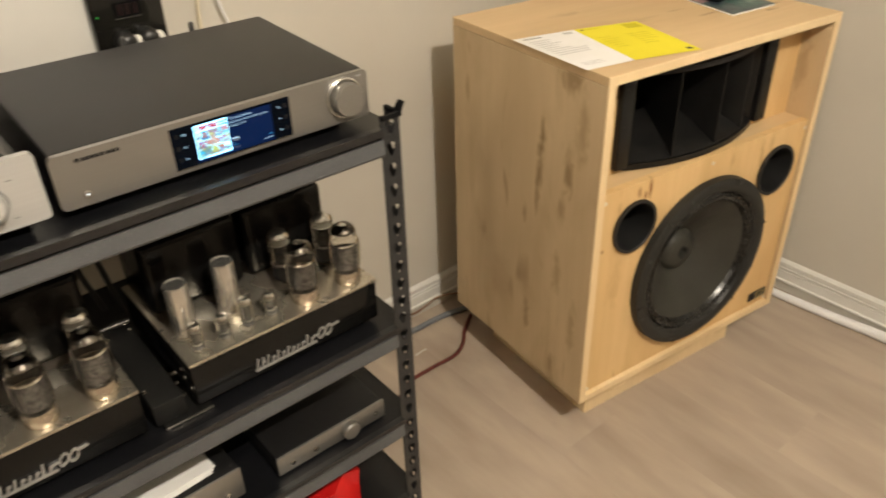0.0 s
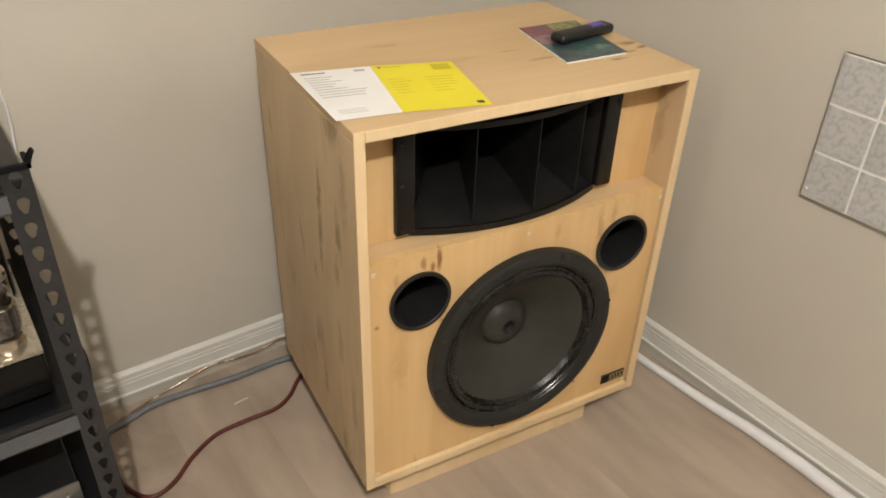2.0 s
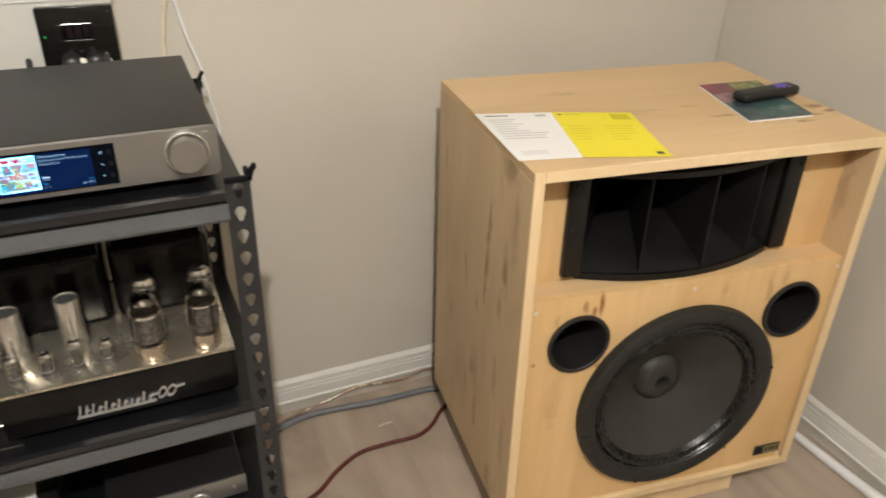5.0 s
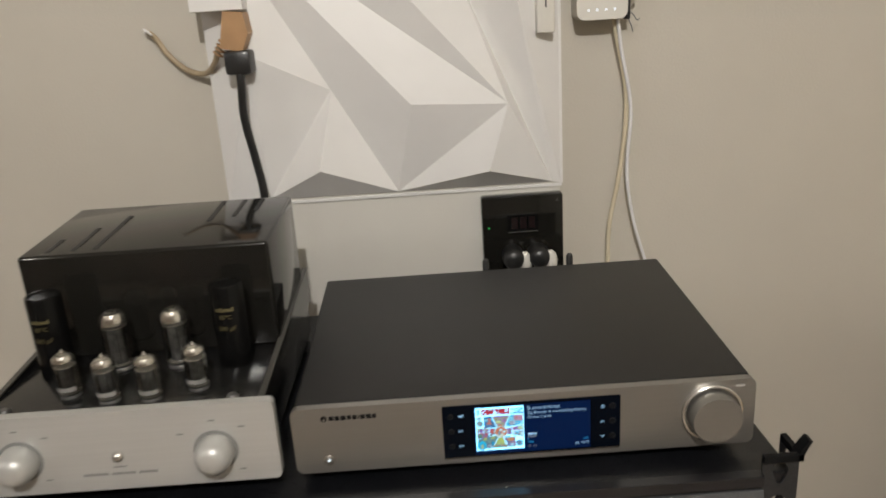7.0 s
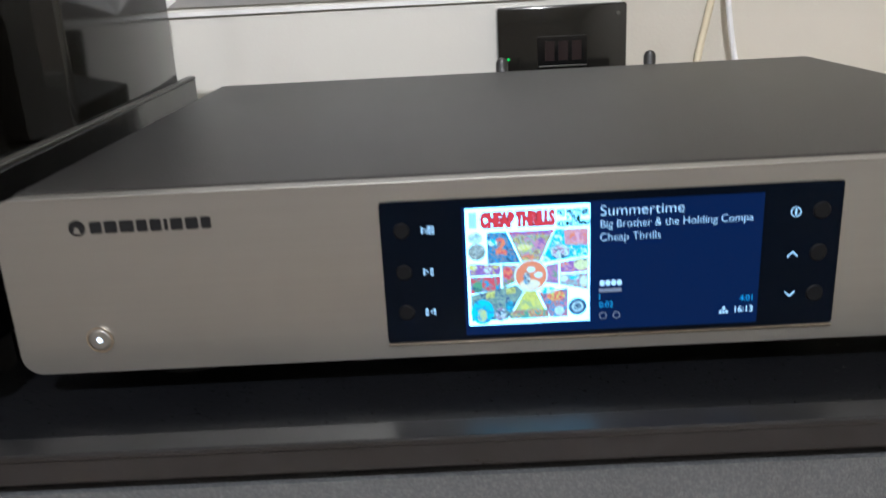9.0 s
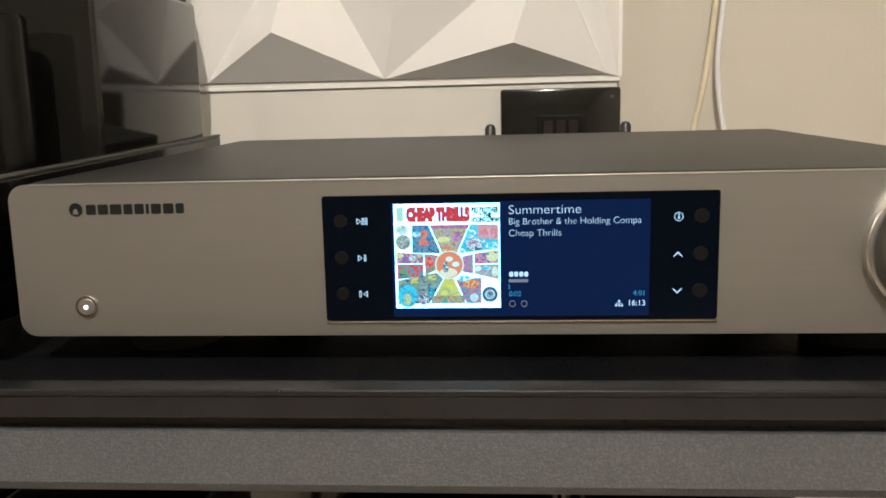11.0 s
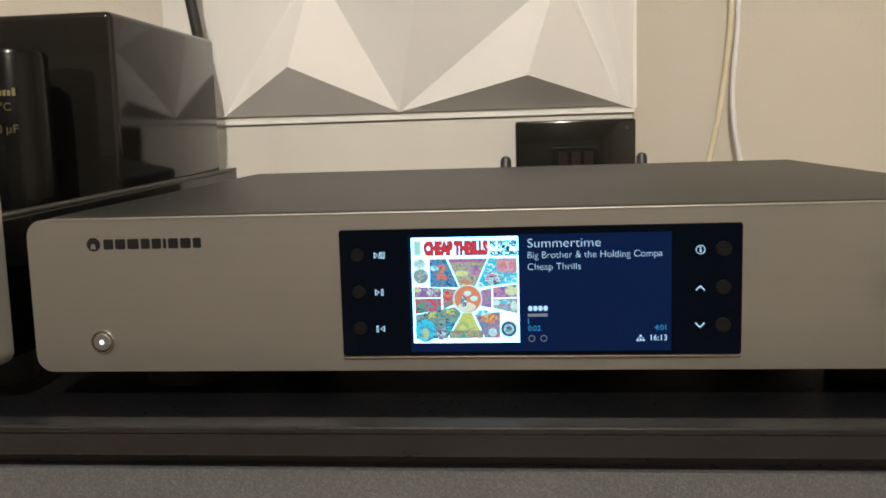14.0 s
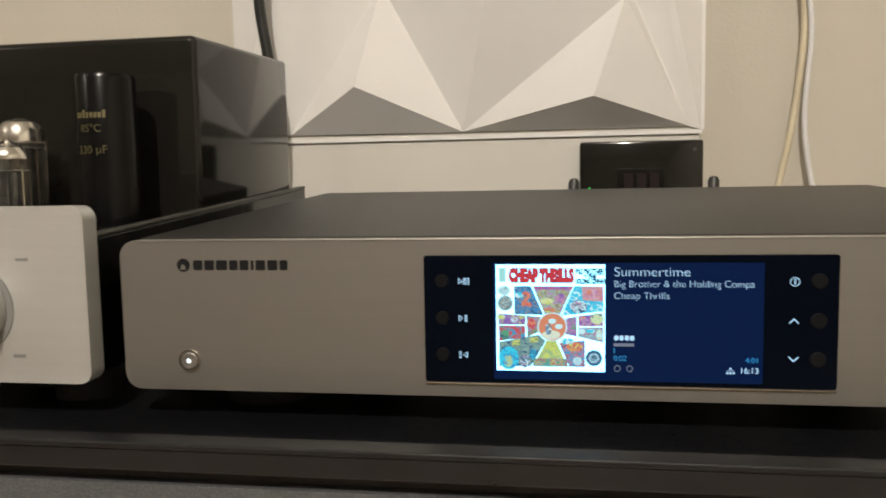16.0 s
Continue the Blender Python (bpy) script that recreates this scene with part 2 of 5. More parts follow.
M_REMOTE = material("remote_plastic", (0.0045, 0.0045, 0.0045), 0.36, second=(0.007, 0.007, 0.007), scale=30, rough_var=0.08)
M_BASE = material("plated_base", (0.60, 0.535, 0.45), 0.26, 0.95, second=(0.48, 0.42, 0.35), scale=40, rough_var=0.06)
M_FLECK = material("fleck_white", (0.62, 0.59, 0.54), 0.2)
M_RIM = material("satin_rim", (0.06, 0.057, 0.05), 0.32, second=(0.045, 0.043, 0.038), scale=40, rough_var=0.08)
M_DUSTY = material("dusty_lacquer", (0.009, 0.009, 0.009), 0.16, second=(0.05, 0.047, 0.04), scale=120, ramp=(0.55, 0.8), amount=0.6, rough_var=0.12)
M_CHROME = material("chrome", (0.62, 0.58, 0.52), 0.14, 1.0, second=(0.50, 0.46, 0.40), scale=30, rough_var=0.08)
M_DECKCHROME = material("chassis_chrome", (0.56, 0.515, 0.43), 0.28, 0.85, second=(0.40, 0.355, 0.28), scale=18, rough_var=0.12, bump=0.05, bump_scale=60)
M_CAN = material("aluminium_can", (0.76, 0.74, 0.70), 0.24, 0.92, second=(0.68, 0.66, 0.62), scale=60, stretch=(1, 1, 0.1), rough_var=0.03)
M_GLASS = glass("tube_glass")
M_GETTER = material("getter_mirror", (0.80, 0.78, 0.74), 0.20, 1.0)
M_GETTERDARK = material("getter_dark", (0.14, 0.125, 0.11), 0.10, 1.0)
M_NAME = material("name_chrome", (0.55, 0.54, 0.52), 0.3, 0.6, second=(0.42, 0.41, 0.39), scale=60)
M_CANLABEL = material("can_label", (0.44, 0.43, 0.41), 0.4, 0.45, second=(0.30, 0.29, 0.28), scale=60)
M_SLEEVE = material("black_sleeve", (0.003, 0.003, 0.003), 0.20, second=(0.005, 0.005, 0.005), scale=30, rough_var=0.04, spec=0.2)
M_GOLDTEXT = material("gold_lettering", (0.12, 0.10, 0.041), 0.5)
M_KEY = material("black_key", (0.005, 0.0052, 0.006), 0.5, spec=0.12)
M_ANODE = material("grey_anode", (0.17, 0.163, 0.155), 0.42, 0.5, second=(0.075, 0.072, 0.07), scale=160, ramp=(0.42, 0.6), rough_var=0.12)
M_PLATE = material("tube_plate", (0.15, 0.145, 0.14), 0.4, 0.5, second=(0.06, 0.06, 0.06), scale=120)
M_MICA = material("mica", (0.36, 0.34, 0.30), 0.3)
M_BLACK = material("black_plastic", (0.012, 0.012, 0.012), 0.35, second=(0.02, 0.02, 0.02), scale=30, rough_var=0.1)
M_RUBBER = material("rubber", (0.014, 0.014, 0.014), 0.8)
M_XFORM = material("black_enamel", (0.004, 0.004, 0.004), 0.2, second=(0.007, 0.0065, 0.006), scale=14, rough_var=0.06, spec=0.2)
M_WHITEP = material("white_plastic", (0.72, 0.70, 0.64), 0.35, second=(0.66, 0.64, 0.58), scale=20, amount=0.5)
M_PVC = material("white_relief_panel", (0.79, 0.78, 0.76), 0.45, second=(0.75, 0.74, 0.72), scale=15, amount=0.6)
M_PAPER = material("white_paper", (0.83, 0.825, 0.82), 0.7, second=(0.76, 0.75, 0.72), scale=10)
M_YELLOW = material("yellow_paper", (0.80, 0.70, 0.035), 0.65, second=(0.74, 0.64, 0.03), scale=10)
M_INK = material("grey_ink", (0.45, 0.45, 0.44), 0.7)
M_INKY = material("olive_ink", (0.56, 0.48, 0.01), 0.7)
# panel print, and the painted shade round the preamplifier knobs
M_PRINTSHADE = material("grey_print_and_shade", (0.21, 0.21, 0.20), 0.5)
M_DARKINK = material("dark_ink", (0.03, 0.03, 0.03), 0.6)
M_TILE = material("stone_tile", (0.485, 0.488, 0.475), 0.35, second=(0.31, 0.312, 0.31), scale=105, ramp=(0.44, 0.70), amount=0.75, detail=12.0, rough_var=0.1, bump=0.15, bump_scale=90, random_tint=0.03)
M_GROUT = material("white_grout", (0.80, 0.78, 0.745), 0.7, second=(0.74, 0.72, 0.68), scale=30)
M_TILEEDGE = material("hardboard", (0.16, 0.13, 0.10), 0.8)
M_GOLD = material("gold_print", (0.26, 0.20, 0.08), 0.45)
# the pale second colour paints white glints along the wire
M_COPPER = material("copper_wire", (0.36, 0.21, 0.13), 0.25, 0.5, second=(0.55, 0.47, 0.38), scale=22, ramp=(0.45, 0.6), rough_var=0.12)
M_GREYC = material("grey_cable", (0.13, 0.14, 0.155), 0.5, second=(0.17, 0.175, 0.185), scale=40)
M_REDC = material("maroon_cable", (0.080, 0.014, 0.011), 0.45, second=(0.130, 0.026, 0.018), scale=60)
M_WHITEC = material("white_cable", (0.80, 0.795, 0.80), 0.4, second=(0.72, 0.715, 0.72), scale=20)
M_CREAM = material("cream_cable", (0.68, 0.61, 0.45), 0.45, second=(0.60, 0.53, 0.38), scale=30)
M_TANC = material("tan_cable", (0.44, 0.35, 0.23), 0.45, second=(0.36, 0.28, 0.18), scale=30)
M_TAN = material("tan_plug", (0.42, 0.25, 0.12), 0.5, second=(0.36, 0.21, 0.10), scale=30)
M_RED = material("red_plastic", (0.62, 0.012, 0.012), 0.35, second=(0.5, 0.01, 0.01), scale=12, bump=0.2, bump_scale=20)
M_GREYPRINT = material("dark_print", (0.008, 0.008, 0.009), 0.6, spec=0.15)
M_MAG = material("magazine_cover", (0.06, 0.10, 0.10), 0.3, second=(0.03, 0.04, 0.06), scale=30, ramp=(0.4, 0.6))
M_MAGRED = material("magazine_red", (0.24, 0.05, 0.06), 0.3, second=(0.12, 0.04, 0.07), scale=40)
M_MAGGREEN = material("magazine_green", (0.10, 0.13, 0.06), 0.3, second=(0.30, 0.28, 0.08), scale=70, ramp=(0.45, 0.6))
M_MAGROSE = material("magazine_rose", (0.30, 0.16, 0.17), 0.3, second=(0.12, 0.06, 0.09), scale=60, ramp=(0.45, 0.6))
M_MAGTEAL = material("magazine_teal", (0.03, 0.09, 0.085), 0.3, second=(0.16, 0.24, 0.21), scale=55, ramp=(0.5, 0.62))
M_PURPLE = material("purple_key", (0.09, 0.05, 0.42), 0.3)
M_SMOKE = material("dark_window", (0.006, 0.006, 0.006), 0.12)
# black glass; its blue cast paints in the display's bloom
M_GLASSBLACK = material("screen_glass", (0.0015, 0.003, 0.0065), 0.10, spec=0.06)
M_LED = glowing("led_white", (0.8, 0.9, 1.0), 3.0)
G_NAVY = glowing("lcd_navy", (0.0, 0.013, 0.070), 0.85)
G_WHITE = glowing("lcd_white", (0.25, 0.68, 1.0), 4.8)
G_TEXT = glowing("lcd_text", (0.45, 0.74, 1.0), 1.3)
G_CYAN = glowing("lcd_cyan", (0.03, 0.32, 0.72), 1.0)
G_DIM = glowing("lcd_dim", (0.35, 0.42, 0.55), 0.6)
M_PILOT = glowing("pilot_green", (0.05, 0.8, 0.12), 0.9)


# ---- shape helpers ----
def part(name, bm, mat, parent=None, label="", smooth=False):
    """Links a bmesh as one mesh object under a thing or a part."""
    me = bpy.data.meshes.new(name)
    bmesh.ops.recalc_face_normals(bm, faces=bm.faces[:])
    bm.to_mesh(me)
    bm.free()
    me.materials.append(mat)
    if smooth:
        me.shade_smooth()
        me.set_sharp_from_angle(angle=radians(38))
    ob = new(name, me)
    ob.parent = parent
    if label:
        ob["label"] = label
    return ob


def thing(name, m, label, category, group="", kind=""):
    ob = new(name)
    ob.empty_display_size = 0.02
    ob.matrix_basis = m
    return tagged(ob, label, category, group, kind)


def box(x0, x1, y0, y1, z0, z1, bevel=0.0, seg=2, bm=None):
    own = bmesh.new()
    bmesh.ops.create_cube(own, size=1, matrix=Matrix.LocRotScale(((x0 + x1) / 2, (y0 + y1) / 2, (z0 + z1) / 2), None, (x1 - x0, y1 - y0, z1 - z0)))
    if bevel:
        bmesh.ops.bevel(own, geom=own.edges[:], offset=bevel, segments=seg, profile=0.5, affect="EDGES")
    if bm is None:
        return own
    return join(bm, own)


def join(bm, other, m=None):
    if m is not None:
        other.transform(m)
    me = bpy.data.meshes.new("tmp")
    other.to_mesh(me)
    other.free()
    bm.from_mesh(me)
    bpy.data.meshes.remove(me)
    return bm


def lathe(profile, n=28, m=None, bm=None):
    """Turns (radius, height) pairs about z."""
    own = bmesh.new()
    rings = []
    for r, z in profile:
        if r < 1e-6:
            rings.append([own.verts.new((0, 0, z))])
        else:
            rings.append([own.verts.new((r * math.cos(k * math.tau / n), r * math.sin(k * math.tau / n), z)) for k in range(n)])
    for a, b in zip(rings, rings[1:]):
        for k in range(n):
            q = [a[k % len(a)], a[(k + 1) % len(a)], b[(k + 1) % len(b)], b[k % len(b)]]
            u = []
            for v in q:
                if v not in u:
                    u.append(v)
            if len(u) > 2:
                own.faces.new(u)
    if m is not None:
        own.transform(m)
    return own if bm is None else join(bm, own)


def prism(poly, y0, y1, bm=None, m=None):
    """A flat outline in x and z, given depth from y0 to y1."""
    own = bmesh.new()
    a = [own.verts.new((x, y0, z)) for x, z in poly]
    b = [own.verts.new((x, y1, z)) for x, z in poly]
    own.faces.new(a)
    own.faces.new(b[::-1])
    for k in range(len(poly)):
        j = (k + 1) % len(poly)
        own.faces.new((a[k], b[k], b[j], a[j]))
    if m is not None:
        own.transform(m)
    return own if bm is None else join(bm, own)


def rounded(x0, x1, z0, z1, r, n=6):
    out = []
    for cx, cz, a0 in ((x1 - r, z1 - r, 0), (x0 + r, z1 - r, 90), (x0 + r, z0 + r, 180), (x1 - r, z0 + r, 270)):
        for k in range(n + 1):
            a = radians(a0 + 90 * k / n)
            out.append((cx + r * math.cos(a), cz + r * math.sin(a)))
    return out


def cable(pts, r, n=10, steps=8, grow=0.0):
    """A round cable along a smooth line through the points; its radius may grow on the way."""
    p = [Vector(q) for q in pts]
    p = [2 * p[0] - p[1]] + p + [2 * p[-1] - p[-2]]
    line = []
    for k in range(1, len(p) - 2):
        for s in range(steps):
            t = s / steps
            line.append(0.5 * (2 * p[k] + (p[k + 1] - p[k - 1]) * t + (2 * p[k - 1] - 5 * p[k] + 4 * p[k + 1] - p[k + 2]) * t * t
                               + (3 * p[k] - p[k - 1] - 3 * p[k + 1] + p[k + 2]) * t ** 3))
    line.append(p[-2])
    bm = bmesh.new()
    rings = []
    side = None
    for k, c in enumerate(line):
        d = (line[min(k + 1, len(line) - 1)] - line[max(k - 1, 0)]).normalized()
        if side is None:
            side = d.orthogonal().normalized()
        side = (side - d * side.dot(d)).normalized()
        up = d.cross(side)
        q = r if not grow else r + (grow - r) * min(1.0, 1.6 * k / len(line))
        rings.append([bm.verts.new(c + q * (math.cos(a * math.tau / n) * side + math.sin(a * math.tau / n) * up)) for a in range(n)])
    for a, b in zip(rings, rings[1:]):
        for k in range(n):
            bm.faces.new((a[k], a[(k + 1) % n], b[(k + 1) % n], b[k]))
    bm.faces.new(rings[0])
    bm.faces.new(rings[-1])
    return bm


def lettering(name, text, size, at, mat, parent, align="LEFT", depth=0.0001, narrow=1.0, label="", bold=0.0):
    """Words in the built-in font, facing the room (towards -y)."""
    cu = bpy.data.curves.new(name, "FONT")
    cu.body, cu.size, cu.align_x, cu.extrude = text, size, align, depth
    cu.offset = bold
    tmp = bpy.data.objects.new(name, cu)
    me = bpy.data.meshes.new_from_object(tmp)
    bpy.data.objects.remove(tmp)
    bpy.data.curves.remove(cu)
    me.transform(Matrix.Translation(at) @ pose(0, 0, 0, 90, 0, 0) @ Matrix.Diagonal((narrow, 1, 1, 1)))
    me.materials.clear()
    me.materials.append(mat)
    ob = new(name, me)
    ob.parent = parent
    if label:
        ob["label"] = label
    return ob


FRONT = pose(0, 0, 0, 90, 0, 0)   # turns +z into -y, for round things on a front


# ---- the room ----
X0, X1, Y0, Y1, ZC = -2.9, 2.32, -3.2, 1.72, 2.45
tagged(part("wall_north", box(X0 - 0.1, X1 + 0.1, Y1, Y1 + 0.1, -0.02, ZC + 0.1), M_WALL), "warm beige painted plaster wall behind the rack", "wall", kind="structure")
tagged(part("wall_east", box(X1, X1 + 0.1, Y0, Y1 - 0.002, -0.02, ZC + 0.1), M_WALL), "warm beige painted plaster wall beside the loudspeaker", "wall", kind="structure")
# south and west walls are unseen; their dark colour deepens the shadows
tagged(part("wall_south", box(X0 - 0.1, X1 + 0.1, Y0 - 0.1, Y0, -0.02, ZC + 0.1), M_UNSEENWALL), "unseen plain wall closing the room, darkened to cut bounced light", "wall", kind="structure")
tagged(part("wall_west", box(X0 - 0.1, X0, Y0, Y1 - 0.002, -0.02, ZC + 0.1), M_UNSEENWALL), "unseen plain wall closing the room, darkened to cut bounced light", "wall", kind="structure")
tagged(part("ceiling", box(X0, X1, Y0, Y1, ZC, ZC + 0.1), M_CEIL), "plain off-white ceiling", "ceiling", kind="structure")
floor = tagged(part("floor", box(X0, X1, Y0, Y1, -0.06, -0.012), M_TILEEDGE), "greige wood-look laminate floor of long planks", "floor", kind="structure")


def skirting(name, x0, y0, x1, y1, nx, ny):
    """A stepped, moulded baseboard from one point to another; (nx, ny) points into the room."""
    prof = [(0, 0.029), (0.015, 0.029), (0.016, 0.0305), (0.016, 0.035), (0.0115, 0.0375), (0.0115, 0.063), (0.0085, 0.0645), (0.0085, 0.0675), (0.0125, 0.069),
            (0.0125, 0.0735), (0.0090, 0.0750), (0.0090, 0.0775), (0.0125, 0.0795), (0.0125, 0.090), (0.007, 0.095), (0, 0.097)]
    bm = bmesh.new()
    a = [bm.verts.new((x0 + nx * d, y0 + ny * d, z)) for d, z in prof]
    b = [bm.verts.new((x1 + nx * d, y1 + ny * d, z)) for d, z in prof]
    for k in range(len(prof) - 1):
        bm.faces.new((a[k], a[k + 1], b[k + 1], b[k]))
    bm.faces.new(a)
    bm.faces.new(b)
    return tagged(part(name, bm, M_TRIM), "white moulded baseboard fixed just above the floor", "baseboard", kind="structure")


tagged(part("trim_north", box(X0, X1 - 0.012, Y1 - 0.0115, Y1 - 0.0005, -0.001, 0.0288), M_WALL), "narrow wall-coloured strip under the baseboard", "trim", kind="structure")
tagged(part("trim_east", box(X1 - 0.0115, X1 - 0.0005, Y0, Y1 - 0.012, -0.001, 0.0288), M_WALL), "narrow wall-coloured strip under the baseboard", "trim", kind="structure")
skirting("baseboard_north", X0, Y1 - 0.001, X1 - 0.015, Y1 - 0.001, 0, -1)
skirting("baseboard_east", X1 - 0.001, Y0, X1 - 0.001, Y1 - 0.001, -1, 0)

# holders out of view; the west one only goes with the added fill
for spot in (LAMP, FILL_WEST):
    fixture = thing("lamp_holder", pose(spot[0], spot[1], ZC), "unseen round white ceiling lamp holder over a room or fill light", "ceiling light", "ceiling lights")
    part("base", lathe([(0, 0), (0.14, 0), (0.14, -0.015), (0.125, -0.02), (0, -0.02)], 32), M_WHITEP, fixture, smooth=True)

# ---- loudspeaker ----
SW, SD, SZ, SH = 0.665, 0.480, 0.113, 0.758
spk = thing("loudspeaker", pose(1.408, 1.09, 0, 0, 0, -6.8), "large unfinished plywood loudspeaker cabinet with horn and big woofer", "loudspeaker")
TH = 0.018
z0, z1 = SZ, SZ + SH
for a in ((0.0, TH, z0, z1), (SW - TH, SW, z0, z1), (TH + 0.0004, SW - TH - 0.0004, z0, z0 + TH), (TH + 0.0004, SW - TH - 0.0004, z1 - TH, z1)):
    part("edge_band", box(a[0], a[1], -0.0025, -0.0002, a[2], a[3], 0.0008), M_EDGE, spk, "pale front edge")
part("plinth", box(0.075, 0.585, 0.052, 0.42, 0, z0, 0.002), M_EDGE, spk, "pale plywood plinth")
part("side_panel", box(0, TH, 0.0, SD, z0, z1 - TH, 0.0015), M_PLY, spk, "stained pale plywood side with the leaflet's shadow painted in")
part("side_panel", box(SW - TH, SW, 0.0, SD, z0, z1 - TH, 0.0015), M_PLY, spk)
part("top_panel", box(0, SW, 0.0, SD, z1 - TH + 0.0005, z1, 0.0015), M_PLYTOP, spk)
part("bottom_panel", box(TH, SW - TH, 0.0, SD, z0, z0 + TH, 0.0015), M_EDGE, spk)
part("back_panel", box(TH, SW - TH, SD - 0.02, SD - 0.002, z0 + TH, z1 - TH), M_PLYTOP, spk)
SHELF = 0.630
part("shelf", box(TH, SW - TH, 0.024, 0.30, SHELF - TH, SHELF, 0.001), M_PLYTOP, spk)


def board_with_holes(x0, x1, zb, zt, y0, y1, holes, n=48):
    """A board with round holes cut through: outline and holes filled, then given thickness."""
    bm = bmesh.new()
    loops = [[(x0, zb), (x1, zb), (x1, zt), (x0, zt)]] + [[(cx + r * math.cos(k * math.tau / n), cz + r * math.sin(k * math.tau / n)) for k in range(n)] for cx, cz, r in holes]
    edges = []
    for lp in loops:
        vs = [bm.verts.new((x, y0, z)) for x, z in lp]
        edges += [bm.edges.new((vs[k], vs[(k + 1) % len(vs)])) for k in range(len(vs))]
    bmesh.ops.triangle_fill(bm, use_beauty=True, use_dissolve=False, edges=edges)
    got = bmesh.ops.extrude_face_region(bm, geom=bm.faces[:])
    bmesh.ops.translate(bm, vec=(0, y1 - y0, 0), verts=[v for v in got["geom"] if isinstance(v, bmesh.types.BMVert)])
    return bm


WU, WZ, WR = 0.338, 0.367, 0.207
PORTS = ((0.114, 0.535, 0.056), (0.558, 0.531, 0.058))
part("baffle", board_with_holes(TH + 0.0005, SW - TH - 0.0005, z0 + TH + 0.0005, SHELF + 0.001, 0.007, 0.0235, [(WU, WZ, 0.175), *PORTS]), M_BAFFLE, spk, "honey-coloured plywood baffle")
for a, b in ((TH, 0.124), (0.514, SW - TH)):
    part("horn_board", box(a, b, 0.066, 0.084, SHELF + 0.0005, z1 - TH), M_BAFFLE, spk)
part("horn_board", box(0.1245, 0.5135, 0.066, 0.084, 0.838, z1 - TH), M_BAFFLE, spk)
for cx, cz, r in PORTS:
    m = Matrix.Translation((cx, 0, cz)) @ FRONT
    port = part("port_tube", lathe([(r - 0.004, -0.16), (r - 0.004, 0.0), (r - 0.003, 0.001), (r + 0.003, 0.001), (r + 0.003, -0.004), (r, -0.005), (r, -0.16)], 40, m), M_PORT, spk, smooth=True)
    part("back_stop", lathe([(0, -0.158), (r, -0.158)], 40, m), M_PORT, port)

m = Matrix.Translation((WU, 0, WZ)) @ FRONT
woofer = part("woofer_frame", lathe([(0.172, 0.006), (0.180, 0.013), (0.186, 0.015), (0.200, 0.015), (0.206, 0.011), (0.207, -0.006), (0.174, -0.006)], 72, m), M_FRAME, spk, "black woofer rim", smooth=True)
part("surround", lathe([(0.176, 0.010), (0.171, 0.003), (0.166, 0.007), (0.160, 0.002), (0.154, 0.005), (0.149, -0.004)], 72, m), M_SURR, woofer, "glossy corrugated surround", smooth=True)
part("cone", lathe([(0.150, -0.004), (0.120, -0.022), (0.085, -0.045), (0.060, -0.062), (0.040, -0.075)], 72, m), M_CONE, woofer, "charcoal paper cone", smooth=True)
part("dust_cap", lathe([(0.052, -0.066), (0.046, -0.056), (0.034, -0.049), (0.018, -0.046), (0.013, -0.046), (0.0125, -0.062), (0.012, -0.090), (0, -0.090)], 48, m), M_CONE, woofer, smooth=True)
part("cap_vent", lathe([(0, -0.058), (0.0124, -0.058)], 24, m), M_PORT, woofer, "dark vent in the dust cap")
part("cap_ring", lathe([(0.013, -0.0455), (0.016, -0.044), (0.016, -0.047), (0.011, -0.047)], 24, m), M_FRAME, woofer, smooth=True)
for k in range(6):
    notch = box(0.189, 0.2058, -0.0014, 0.0014, 0.009, 0.01535, 0.0004)
    notch.transform(m @ pose(0, 0, 0, 0, 0, 12 + 60 * k))
    part("rim_notch", notch, M_SURR, woofer)
for k in range(8):
    a = radians(22.5 + 45 * k)
    cx, cz = WU + 0.197 * math.cos(a), WZ + 0.197 * math.sin(a)
    part("bolt", lathe([(0, 0.0160), (0.004, 0.0157), (0.0045, 0.0145), (0, 0.0145)], 10, Matrix.Translation((cx, 0, cz)) @ FRONT), M_BLACK, woofer, smooth=True)

# the horn: flanges, curved lips, vanes and flaring walls
H0, H1, HB, HT = 0.092, 0.546, 0.641, 0.832


def bulge(u, edge=0.062, mid=0.016):
    s = (u - (H0 + H1) / 2) / ((H1 - H0) / 2 - 0.03)
    return mid + (edge - mid) * min(1.0, s * s)


horn = part("horn_flange", box(H0, H0 + 0.034, 0.050, 0.0655, HB + 0.002, HT - 0.004, 0.003), M_HORN, spk, "black sectoral horn", smooth=True)
part("horn_flange", box(H1 - 0.034, H1, 0.050, 0.0655, HB + 0.002, HT - 0.004, 0.003), M_HORN, spk, smooth=True)


def lip(zf, thick):
    bm = bmesh.new()
    n = 28
    rows = []
    for k in range(n + 1):
        u = H0 + 0.03 + (H1 - H0 - 0.06) * k / n
        d = bulge(u)
        rows.append([bm.verts.new((u, d, zf)), bm.verts.new((u, d, zf + thick)), bm.verts.new((u, d + 0.010, zf + thick)), bm.verts.new((u, d + 0.010, zf))])
    for a, b in zip(rows, rows[1:]):
        for k in range(4):
            bm.faces.new((a[k], a[(k + 1) % 4], b[(k + 1) % 4], b[k]))
    bm.faces.new(rows[0])
    bm.faces.new(rows[-1])
    return bm


part("lip", lip(HB - 0.008, 0.012), M_HORN, horn, smooth=True)
part("lip", lip(HT - 0.006, 0.010), M_HORN, horn, smooth=True)
THROAT_D, THROAT_Z, UC = 0.27, 0.742, 0.319


